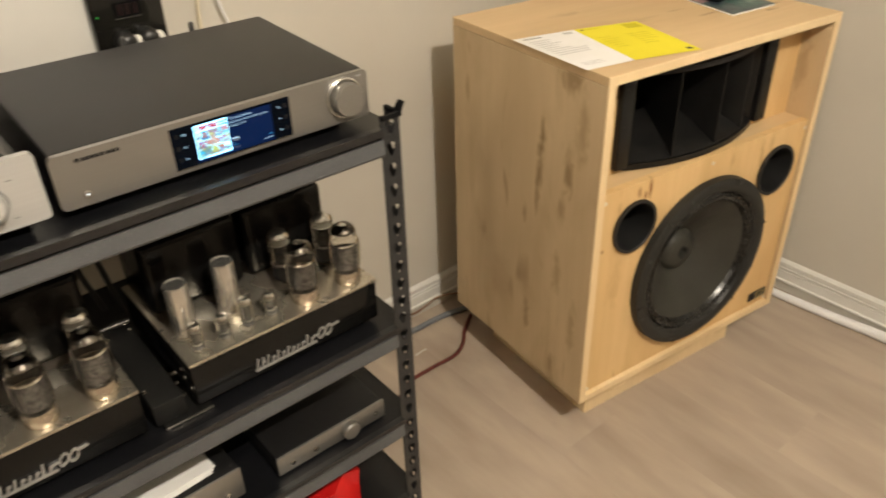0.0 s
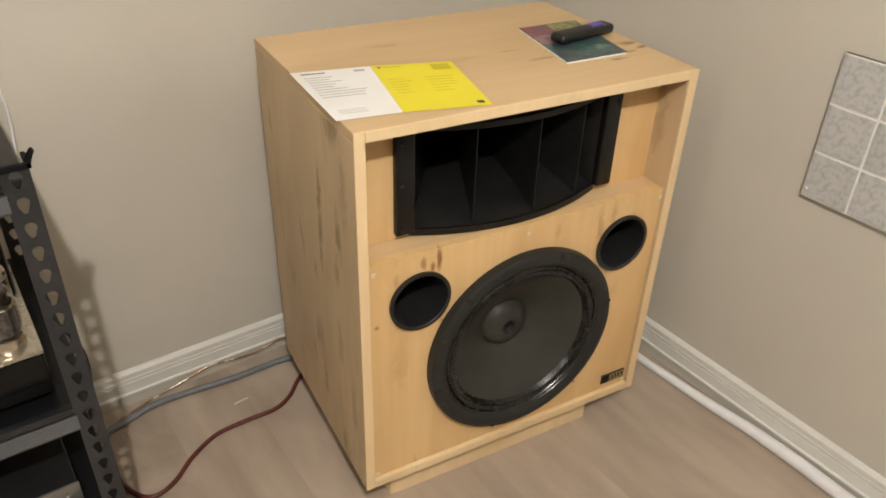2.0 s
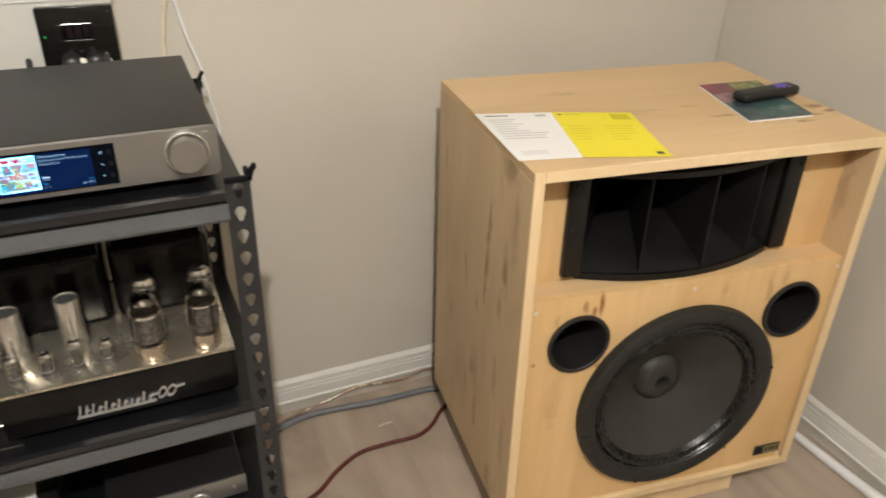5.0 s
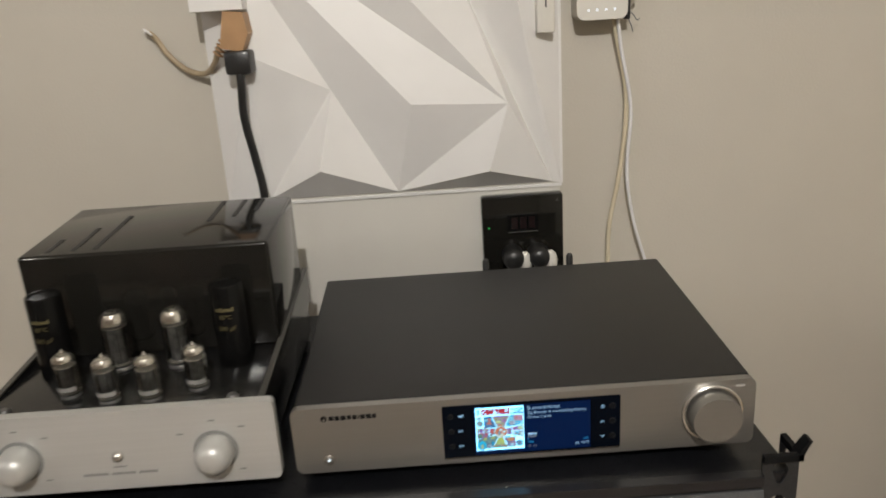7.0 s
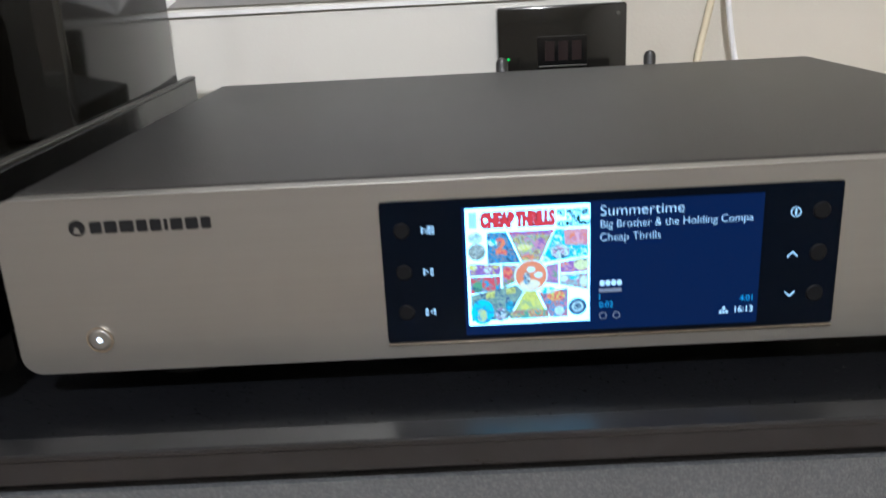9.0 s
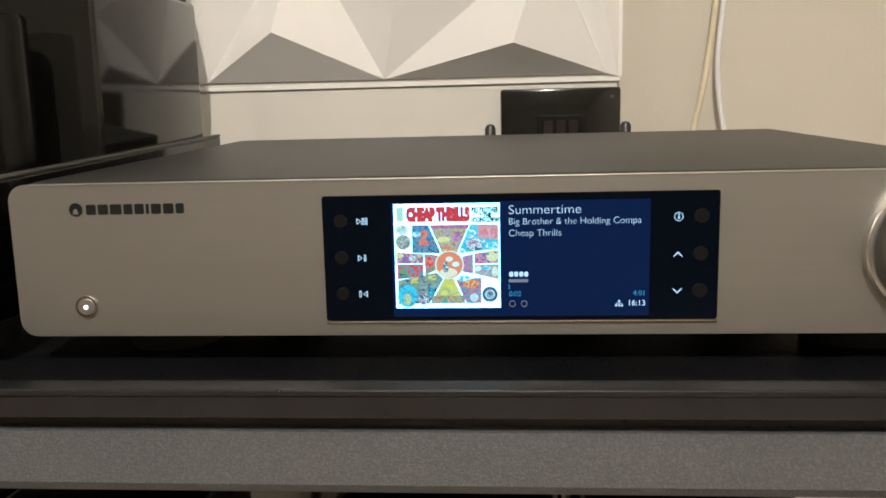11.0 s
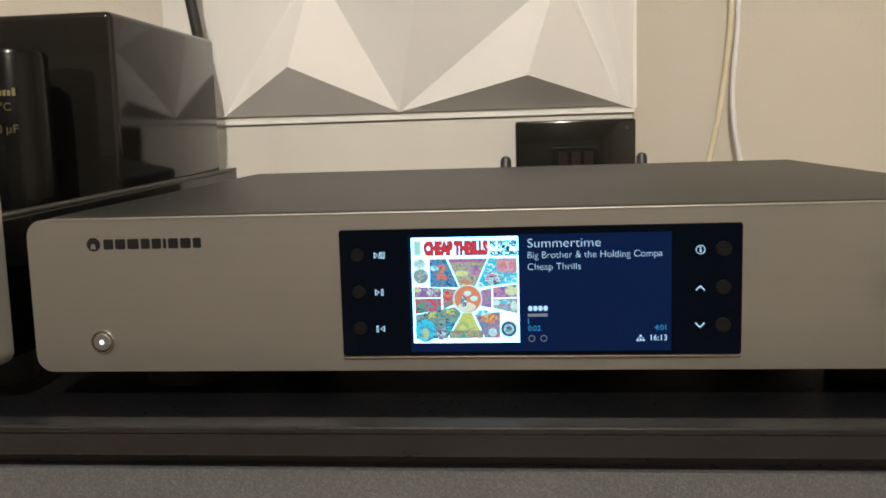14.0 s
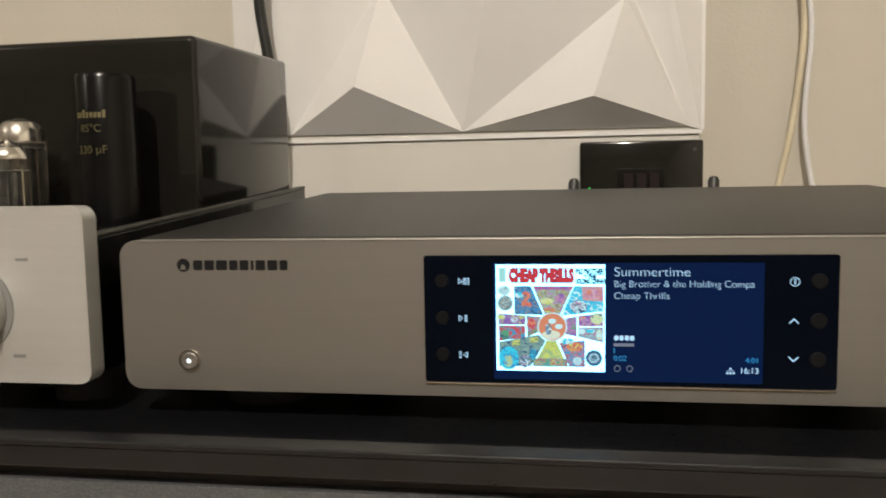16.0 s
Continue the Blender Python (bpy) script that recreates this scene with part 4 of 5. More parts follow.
for k, z in enumerate((0.0619, 0.0461, 0.0304)):
    xs = 0.1561
    tri = [(xs - 0.0018, z - 0.0014), (xs + 0.0002, z), (xs - 0.0018, z + 0.0014)] if k < 2 else [(xs + 0.0018, z - 0.0014), (xs - 0.0002, z), (xs + 0.0018, z + 0.0014)]
    key = prism(tri, yl - 0.0002, yl)
    inner = [((a - xs) * 0.56 + xs - (0.00038 if k < 2 else -0.00038), (b - z) * 0.56 + z) for a, b in tri]
    part("key_symbol", key, G_TEXT, screen)
    part("key_symbol_hollow", prism(inner, yl - 0.0003, yl - 0.0002), M_GLASSBLACK, screen)
    bars = ((0.0008, 0.0016), (0.0020, 0.0028)) if k == 0 else (((0.0008, 0.0017),) if k == 1 else ((-0.0018, -0.0009),))
    for a, b in bars:
        part("key_bar", box(xs + a, xs + b, yl - 0.0002, yl, z - 0.0014, z + 0.0014), G_TEXT, screen)
        part("key_bar_hollow", box(xs + a + 0.00028, xs + b - 0.00028, yl - 0.0003, yl - 0.00021, z - 0.0010, z + 0.0010), M_GLASSBLACK, screen)
    if k == 0:
        part("key_stroke", prism([(xs + 0.0001, z - 0.0014), (xs + 0.0004, z - 0.0014), (xs + 0.0008, z + 0.0014), (xs + 0.0005, z + 0.0014)], yl - 0.0002, yl), G_TEXT, screen)
    part("button", lathe([(0, 0.0008), (0.0026, 0.0008), (0.003, 0.0004), (0.003, 0)], 20, Matrix.Translation((0.1472, -0.0004, z)) @ FRONT), M_KEY, screen, smooth=True)
    part("button", lathe([(0, 0.0008), (0.0028, 0.0008), (0.0032, 0.0004), (0.0032, 0)], 20, Matrix.Translation((0.2980, -0.0004, z + 0.0002)) @ FRONT), M_KEY, screen, smooth=True)
xr = 0.2887
part("info_symbol", lathe([(0.0016, 0), (0.00187, 0), (0.00187, 0.0002), (0.0016, 0.0002)], 20, Matrix.Translation((xr, yl, 0.0620)) @ FRONT), G_TEXT, screen)
part("info_stem", box(xr - 0.0003, xr + 0.0003, yl - 0.0002, yl, 0.0610, 0.0623), G_TEXT, screen)
part("info_dot", box(xr - 0.0003, xr + 0.0003, yl - 0.0002, yl, 0.0626, 0.0632), G_TEXT, screen)
for z, s in ((0.0464, 1), (0.0306, -1)):
    part("arrow_symbol", prism([(xr - 0.0018, z - 0.0008 * s), (xr, z + 0.0010 * s), (xr + 0.0018, z - 0.0008 * s), (xr + 0.0018, z - 0.0014 * s), (xr, z + 0.0003 * s), (xr - 0.0018, z - 0.0014 * s)], yl - 0.0002, yl), G_TEXT, screen)
m = Matrix.Translation((0.0315, 0, 0.0255)) @ FRONT
power = part("power_button", lathe([(0, 0.0012), (0.0036, 0.0012), (0.0042, 0.0007), (0.0044, 0)], 28, m), M_ALU, cx, smooth=True)
part("power_ring", lathe([(0.0044, 0), (0.0044, 0.001), (0.0050, 0.001), (0.0050, 0)], 28, m), M_CHROME, power, smooth=True)
part("power_led", lathe([(0, 0.0016), (0.0009, 0.0015), (0.001, 0.0012), (0, 0.0012)], 12, m), M_LED, power, "white power light")
part("maker_mark", prism(disc(0.0305, 0.0687, 0.0030, 20), -0.0003, 0.0001), M_GREYPRINT, cx)
part("maker_mark", prism([(0.0292, 0.0668), (0.0318, 0.0668), (0.0311, 0.0690), (0.0299, 0.0690)], -0.0006, -0.0004), M_ALU, cx)
x = 0.0352
for w in (0.0043, 0.0045, 0.0051, 0.0039, 0.0041, 0.0013, 0.0044, 0.0046, 0.0036):
    part("maker_bar", prism(rounded(x, x + w, 0.0665, 0.0709, 0.0006, 3), -0.0003, 0.0001), M_GREYPRINT, cx)
    x += w + 0.0010
part("model_bar", box(0.413, 0.421, -0.0003, 0.0001, 0.0725, 0.0742), M_INK, cx)
for x in (0.209, 0.319):
    part("antenna", lathe([(0, 0.105), (0.003, 0.104), (0.0045, 0.101), (0.0045, 0.075), (0.006, 0.072), (0.006, 0.055), (0, 0.055)], 14, Matrix.Translation((x, 0.318, 0)) @ pose(0, 0, 0, 0, 0, 0)), M_BLACK, cx, "black rubber aerial", smooth=True)
    part("antenna_joint", box(x - 0.004, x + 0.004, 0.298, 0.320, 0.055, 0.068, 0.001), M_BLACK, cx)


# ---- valves ----
def valve(name, h, r, m, parent, base_mat, base_h, tip=True, getter=0.35, waist=False, label_band=False, anode=None):
    """A glass valve: base collar, glass bulb, silvery getter, mica discs, plates and posts."""
    t = part(name, lathe([(0, 0), (r * 0.86, 0), (r * 0.90, base_h * 0.1), (r * 0.90, base_h * 0.8), (r * 0.86, base_h), (0, base_h)], 20, m), base_mat, parent, smooth=True)
    top = h - r * 0.75
    if waist:
        prof = [(r * 0.80, base_h), (r * 0.92, base_h + r * 0.25), (r, base_h + r * 0.7), (r, top - r * 0.55), (r * 0.84, top - r * 0.2), (r * 0.82, top + r * 0.25), (r * 0.6, top + r * 0.6), (r * 0.3, top + r * 0.72), (0, top + r * 0.75)]
    else:
        prof = [(r * 0.82, base_h), (r, base_h + r * 0.3), (r, top), (r * 0.93, top + r * 0.32), (r * 0.7, top + r * 0.58), (r * 0.3, top + r * 0.72)]
        prof += [(r * 0.14, top + r * 0.78), (r * 0.10, h + r * 0.25), (0, h + r * 0.32)] if tip else [(0, top + r * 0.75)]
    part("glass_bulb", lathe(prof, 20, m), M_GLASS, t, smooth=True)
    low, high = base_h + r * 0.2, top - r * (0.75 if waist else 0.35)
    if waist:
        prof = [(0, low), (r * 0.66, low), (r * 0.70, low + r * 0.1), (r * 0.70, high - r * 0.1), (r * 0.60, high), (0, high)]
        part("plate", lathe(prof, 20, m), M_ANODE, t, "grey textured anode", smooth=True)
        for a in (0, 90, 180, 270):
            fin = box(r * 0.66, r * 0.80, -r * 0.05, r * 0.05, low + r * 0.1, high - r * 0.15)
            fin.transform(m @ pose(0, 0, 0, 0, 0, a + 35))
            part("plate_fin", fin, M_ANODE, t)
        part("neck_ring", lathe([(r * 0.76, high), (r * 0.80, high + r * 0.06), (r * 0.74, high + r * 0.16), (r * 0.6, high + r * 0.18), (0, high + r * 0.18)], 20, m), M_CHROME, t, "bright ring under the dome", smooth=True)
    else:
        plate = box(-r * 0.50, r * 0.50, -r * 0.26, r * 0.26, low, high - r * 0.25, r * 0.1, 1)
        box(-r * 0.20, r * 0.20, -r * 0.42, r * 0.42, low, high - r * 0.25, r * 0.06, 1, bm=plate)
        plate.transform(m)
        part("plate", plate, anode or M_PLATE, t)
        for a in (-1, 1):
            part("support_rod", lathe([(r * 0.06, low), (r * 0.06, high), (0, high)], 6, m @ Matrix.Translation((a * r * 0.7, 0, 0))), M_CHROME, t)
    for z in (() if waist else (low, high - r * 0.25)):
        part("mica", lathe([(0, z), (r * 0.80, z), (r * 0.80, z + r * 0.05), (0, z + r * 0.05)], 16, m), M_MICA, t)
    if tip:
        part("seal_tip", lathe([(r * 0.20, top + r * 0.70), (r * 0.13, top + r * 0.85), (r * 0.10, h + r * 0.18), (0, h + r * 0.30)], 10, m), M_GETTER, t, "pointed glass seal", smooth=True)
    if getter:
        k = 0.80 if waist else 0.955
        part("getter", lathe([(r * k, top + r * (0.45 - getter)), (r * k * 0.985, top + r * 0.22), (r * k * 0.74, top + r * 0.54), (r * 0.28, top + r * 0.66)], 20, m), M_GETTERDARK if waist else M_GETTER, t, "mirror getter dome", smooth=True)
    if label_band:
        bm = bmesh.new()
        n, rows = 8, []
        for q in range(n + 1):
            a = radians(-60 + 120 * q / n - 90)
            rows.append([bm.verts.new((r * 1.01 * math.cos(a), r * 1.01 * math.sin(a), low + r * c)) for c in (0.35, 0.75)])
        for a, b in zip(rows, rows[1:]):
            bm.faces.new((a[0], b[0], b[1], a[1]))
        bm.transform(m)
        part("printed_band", bm, M_CANLABEL, t, "white printed band")
    return t


# ---- valve preamplifier ----
pre = thing("valve_preamplifier", pose(0.2345, 1.170, 0.891), "valve preamplifier, silver front and black lacquer chassis", "preamplifier")
PW = 0.2935
part("faceplate", prism(rounded(0, PW, 0.0155, 0.096, 0.006), 0.0, 0.010), M_SILVER, pre, "satin silver faceplate")
part("chassis", box(0.008, 0.2735, 0.0105, 0.346, 0.010, 0.081, 0.003), M_DUSTY, pre, "dusty gloss black chassis", smooth=True)


def side_rail(x0, x1, low, high):
    """A narrow rail along the chassis, its top rising a little towards the back."""
    bm = box(x0, x1, 0.0105, 0.350, low, high, 0.0006)
    for v in bm.verts:
        rise = 0.022 * max(0.0, v.co.y - 0.02) / 0.33
        v.co.z += rise if v.co.z > 0.07 else 0.0
    return bm


for x in (0.0040, 0.2715):
    part("side_plate", side_rail(x + 0.0003, x + 0.0057, 0.055, 0.0775), M_DUSTY, pre)
    part("side_rim", side_rail(x, x + 0.006, 0.0777, 0.0800), M_RIM, pre, "thin worn edge rail")


def cover_shape():
    """The bevelled transformer housing, its roof rising a little towards the back."""
    bm = box(0.011, 0.2740, 0.154, 0.322, 0.0815, 0.1995, 0.004, 3)
    for v in bm.verts:
        if v.co.z > 0.15:
            v.co.z += 0.0085 * (v.co.y - 0.154) / 0.168
    return bm


cover = part("transformer_cover", cover_shape(), M_LACQ, pre, "gloss black lacquered transformer cover", smooth=True)
for x, near, far in ((0.039, 0.166, 0.205), (0.066, 0.166, 0.238), (0.089, 0.166, 0.278), (0.192, 0.236, 0.314), (0.218, 0.250, 0.314), (0.240, 0.268, 0.314)):
    slot = box(x - 0.0026, x + 0.0026, near, far, 0.1985, 0.2000)
    for v in slot.verts:
        v.co.z += 0.0085 * (v.co.y - 0.154) / 0.168
    part("vent_slot", slot, M_PORT, cover)
for x, z in ((0.0585, 0.0515), (0.2365, 0.0495)):
    m = Matrix.Translation((x, 0, z)) @ FRONT
    k = part("knob", lathe([(0.0172, 0), (0.0174, 0.006), (0.0168, 0.013), (0.0150, 0.0185), (0.0118, 0.0222), (0.0070, 0.0245), (0, 0.0252)], 36, m), M_SILVER, pre, "rounded silver knob", smooth=True)
    # flat grey ring paints the shade round the knob
    part("knob_recess", lathe([(0.0176, 0.0), (0.0176, 0.0007), (0.0205, 0.0007), (0.0205, 0.0)], 36, m), M_PRINTSHADE, k, smooth=True)
    for dx, dz in ((-0.030, 0.018), (0.0, 0.030), (0.026, 0.022), (0.022, -0.022)):
        part("scale_mark", box(x + dx - 0.003, x + dx + 0.003, -0.0003, 0.0001, z + dz, z + dz + 0.0013), M_PRINTSHADE, pre)
m = Matrix.Translation((0.1465, 0, 0.0495)) @ FRONT
part("indicator", lathe([(0, 0.0045), (0.0028, 0.0040), (0.0048, 0.0022), (0.0056, 0.0)], 20, m), M_CAN, pre, "bright domed round button", smooth=True)
part("indicator_text", box(0.141, 0.153, -0.0003, 0.0001, 0.0385, 0.040), M_PRINTSHADE, pre)
for x0_, x1_ in ((0.112, 0.135), (0.138, 0.160), (0.163, 0.180)):
    part("name_bar", box(x0_, x1_, -0.0003, 0.0001, 0.031, 0.0335), M_PRINTSHADE, pre)
for x, y in ((0.0825, 0.066), (0.1270, 0.050), (0.1680, 0.048), (0.2090, 0.064)):
    valve("small_valve", 0.047, 0.0108, Matrix.Translation((x, y, 0.0812)), pre, M_PLATE, 0.003, getter=0.45, label_band=True)
for x, y in ((0.1120, 0.122), (0.1750, 0.120)):
    valve("rectifier_valve", 0.066, 0.0138, Matrix.Translation((x, y, 0.0812)), pre, M_PLATE, 0.004, tip=False, getter=0.75)
for x in (0.0490, 0.2340):
    m = Matrix.Translation((x, 0.118, 0.0812))
    cap = part("capacitor", lathe([(0, 0), (0.0172, 0), (0.0172, 0.0865), (0.0162, 0.089), (0.014, 0.089), (0.0135, 0.0875), (0, 0.0875)], 36, m), M_SLEEVE, pre, "black capacitor can with gold print", smooth=True)
    for k, (txt, size) in enumerate((("85\u00b0C", 0.0062), ("330 \u00b5F", 0.0066))):
        me = lettering("capacitor_print", txt, size, (0, 0, 0), M_GOLDTEXT, cap, "CENTER", bold=0.00012)
        z = 0.0812 + (0.055, 0.0425)[k]
        for v in me.data.vertices:
            a = v.co.x / 0.0174
            v.co = (x + 0.0174 * math.sin(a), 0.118 - 0.0174 * math.cos(a), z + v.co.z)
    for k in range(8):
        w0 = -0.0095 + 0.0024 * k
        bm = bmesh.new()
        low, high = 0.0630, 0.0675 if k in (2, 7) else 0.0662
        rows = [[bm.verts.new((x + 0.0174 * math.sin(c / 0.0174), 0.118 - 0.0174 * math.cos(c / 0.0174), 0.0812 + h)) for h in (low, high)] for c in (w0, w0 + 0.0009, w0 + 0.0018)]
        for c, d in zip(rows, rows[1:]):
            bm.faces.new((c[0], d[0], d[1], c[1]))
        part("capacitor_print", bm, M_GOLDTEXT, cap)
for x in (0.030, 0.247):
    part("chassis_screw", lathe([(0, 0.004), (0.004, 0.0035), (0.006, 0.001), (0.006, 0)], 14, Matrix.Translation((x, 0.040, 0.0812))), M_PLATE, pre, smooth=True)
for x in (0.035, PW - 0.035):
    for y in (0.05, 0.32):
        part("foot", lathe([(0, -0.003), (0.016, -0.003), (0.016, 0.0105), (0, 0.0105)], 20, Matrix.Translation((x, y, 0))), M_RUBBER, pre, smooth=True)


# ---- valve power amplifiers ----
def amp(x, label, sleeves):
    a = thing("valve_amplifier", pose(x, 1.178, 0.530), label, "valve amplifier", "valve amplifiers on the rack")
    w, d = 0.325, 0.26
    part("chassis_side", box(0, w, 0.0, d, 0.012, 0.083, 0.003), M_XFORM, a, "black enamelled chassis", smooth=True)
    part("chassis_top", box(-0.001, w + 0.001, -0.002, d, 0.0832, 0.090, 0.002), M_DECKCHROME, a, "tarnished chrome top plate", smooth=True)
    top = 0.0902
    for i, (x0_, x1_) in enumerate(((0.006, 0.165), (0.172, 0.322))):
        part("transformer", box(x0_, x1_, 0.135, d - 0.005, top, 0.218, 0.014, 4), M_XFORM, a, "black potted transformer", smooth=True)
    for cx_, cy in ((0.030, 0.075), (0.108, 0.085)):
        part("capacitor_can", lathe([(0, 0), (0.0182, 0), (0.0182, 0.085), (0.0172, 0.088), (0.015, 0.088), (0.0145, 0.0865), (0, 0.0865)], 28, Matrix.Translation((cx_, cy, top))), M_CAN, a, "bare aluminium capacitor can", smooth=True)
        if sleeves:
            part("can_label", lathe([(0.0184, 0.004), (0.0184, 0.040)], 28, Matrix.Translation((cx_, cy, top))), M_CANLABEL, a, "pale printed sleeve", smooth=True)
    for cx_, cy, h in ((0.028, 0.028, 0.044), (0.070, 0.028, 0.040), (0.110, 0.030, 0.050), (0.150, 0.032, 0.040)):
        valve("small_valve", h, 0.0102, Matrix.Translation((cx_, cy, top)), a, M_PLATE, 0.006, tip=True, getter=0.4)
    for cx_, cy in ((0.210, 0.028), (0.290, 0.028)):
        valve("output_valve", 0.106, 0.0245, Matrix.Translation((cx_, cy, top)), a, M_BASE, 0.022, tip=False, getter=0.25, waist=True)
    for cx_, cy in ((0.215, 0.105), (0.297, 0.105)):
        valve("rectifier_valve", 0.090, 0.018, Matrix.Translation((cx_, cy, top)), a, M_BLACK, 0.024, tip=False, getter=0.3, anode=M_XFORM)
    # script nameplate as plain strokes
    plate = part("nameplate", box(0.094, 0.203, -0.004, 0.0, 0.0235, 0.0268, 0.0006), M_NAME, a, "chromed script nameplate")
    for k in range(12):
        xx = 0.096 + 0.0087 * k
        hh = (0.0175, 0.0160, 0.0165, 0.0095, 0.0160, 0.0095, 0.0145, 0.0095, 0.0095, 0.0090, 0.0180, 0.0095)[k]
        stroke = prism([(xx, 0.0268), (xx + 0.0026, 0.0268), (xx + 0.0060, 0.0268 + hh), (xx + 0.0034, 0.0268 + hh)], -0.0035, 0.0)
        if k % 2:
            prism([(xx + 0.0015, 0.0325), (xx + 0.0075, 0.0342), (xx + 0.0078, 0.0360), (xx + 0.0018, 0.0343)], -0.0033, 0.0, bm=stroke)
        part("name_stroke", stroke, M_NAME, plate)
    for xx in (0.213, 0.226):
        slant = Matrix.Translation((xx, 0.0, 0.0365)) @ Matrix(((0.62, 0, 0.32, 0), (0, 1, 0, 0), (0, 0, 0.95, 0), (0, 0, 0, 1)))
        part("name_loop", lathe([(0.0078, 0), (0.0078, 0.0035), (0.0104, 0.0035), (0.0104, 0)], 20, slant @ FRONT), M_NAME, plate, smooth=True)
    part("name_bar", box(0.198, 0.209, -0.0034, 0.0, 0.0350, 0.0372, 0.0004), M_NAME, plate)
    part("name_bar", prism([(0.232, 0.0395), (0.246, 0.0415), (0.246, 0.0436), (0.233, 0.0425)], -0.0034, 0.0), M_NAME, plate)
    for x0_ in (0.03, w - 0.03):
        for y in (0.03, d - 0.03):
            part("foot", lathe([(0, 0), (0.012, 0), (0.012, 0.0125), (0, 0.0125)], 16, Matrix.Translation((x0_, y, 0))), M_RUBBER, a)
    return a


amp(0.632, "vintage valve power amplifier, chrome deck and black transformers", False)
amp(0.232, "vintage valve power amplifier with paper-sleeved capacitor cans", True)

blk = thing("terminal_box", pose(0.573, 1.172, 0.530), "long low black metal box with chrome terminals between the amplifiers", "black box")
body = box(-0.004, 0.043, 0.012, 0.225, 0.005, 0.042, 0.002, 2)
for v in body.verts:
    if v.co.z > 0.02:
        v.co.z += 0.010 * (v.co.y - 0.03) / 0.195
part("body", body, M_BOXBLACK, blk, smooth=True)
part("foot_plate", box(0.004, 0.078, 0.002, 0.150, 0, 0.005, 0.0012), M_BOXBLACK, blk)
part("plate_edge", box(0.006, 0.076, 0.0004, 0.0018, 0.0028, 0.0048), M_CHROME, blk, "bright chromed front edge")
for y, z in ((0.066, 0.040), (0.064, 0.022), (0.040, 0.016)):
    part("terminal", lathe([(0, 0.011), (0.004, 0.010), (0.0045, 0.002), (0.0055, 0), (0, 0)], 14, Matrix.Translation((0.043, y, z)) @ pose(0, 0, 0, 0, 90, 0)), M_CHROME, blk, smooth=True)
for x, y in ((0.001, 0.050), (0.001, 0.195), (0.038, 0.200)):
    part("screw", lathe([(0, 0.002), (0.003, 0.0015), (0.0035, 0), (0, 0)], 12, Matrix.Translation((x, y, 0.0423 + 0.010 * (y - 0.03) / 0.195))), M_CHROME, blk, smooth=True)
part("jack", lathe([(0, 0.054), (0.0032, 0.053), (0.0035, 0.030), (0.0055, 0.029), (0.006, 0.0), (0, 0)], 14, Matrix.Translation((0.043, 0.214, 0.0580)) @ pose(0, 0, 0, 0, -88, 0)), M_BLACKCHROME, blk, "dark plug lying across the back", smooth=True)

# ---- lower shelves ----
mini = thing("small_amplifier", pose(0.729, 1.170, 0.318), "slim black amplifier with silver front and round knob", "amplifier")
part("case", box(0.0, 0.216, 0.006, 0.17, 0.006, 0.042, 0.002), M_COVER, mini)
part("faceplate", box(-0.002, 0.218, 0, 0.0055, 0.005, 0.044, 0.002), M_ALU, mini, "silver-grey faceplate", smooth=True)
part("knob", lathe([(0.0165, 0), (0.0165, 0.011), (0.0145, 0.013), (0, 0.013)], 32, Matrix.Translation((0.140, 0, 0.024)) @ FRONT), M_ALU, mini, smooth=True)
for x in (0.026, 0.071):
    part("button", lathe([(0.0046, 0), (0.0046, 0.002), (0, 0.003)], 16, Matrix.Translation((x, 0, 0.021)) @ FRONT), M_CHROME, mini, smooth=True)
part("socket", lathe([(0.0046, 0), (0.0046, 0.001), (0.0028, 0.001), (0.0026, -0.002), (0, -0.002)], 16, Matrix.Translation((0.197, -0.001, 0.024)) @ FRONT), M_CHROME, mini, "small headphone socket", smooth=True)
for x in (0.03, 0.186):
    part("foot", box(x - 0.01, x + 0.01, 0.01, 0.15, 0, 0.006), M_RUBBER, mini)

unit = thing("silver_component", pose(0.440, 1.172, 0.318), "low audio component with grey metal front under loose papers", "audio component")
part("case", box(0.0, 0.225, 0.006, 0.18, 0.012, 0.068, 0.002), M_COVER, unit)
part("faceplate", box(-0.002, 0.227, 0, 0.0055, 0.010, 0.071, 0.003), M_ALU, unit, smooth=True)
part("button", lathe([(0.0042, 0), (0.0042, 0.002), (0, 0.003)], 16, Matrix.Translation((0.198, 0, 0.028)) @ FRONT), M_CHROME, unit, smooth=True)
for x in (0.03, 0.195):
    part("foot", box(x - 0.012, x + 0.012, 0.02, 0.16, 0, 0.0118, 0.002), M_RUBBER, unit)
sheets = thing("paper_stack", pose(0.435, 1.180, 0.3863, 0, 0, 4), "small stack of white papers lying on a component", "papers")
for k in range(3):
    part("sheet", box(0.004 * k, 0.195 + 0.004 * k, 0.003 * k, 0.13, 0.002 * k, 0.002 * k + 0.0016), M_PAPER, sheets)

bag = thing("red_bag", pose(0.772, 1.188, 0.112), "crumpled shiny red plastic bag on the bottom shelf", "bag")
bm = bmesh.new()
bmesh.ops.create_cube(bm, size=1, matrix=Matrix.LocRotScale((0.058, 0.10, 0.04), None, (0.116, 0.20, 0.08)))
bmesh.ops.subdivide_edges(bm, edges=bm.edges[:], cuts=7, use_grid_fill=True)
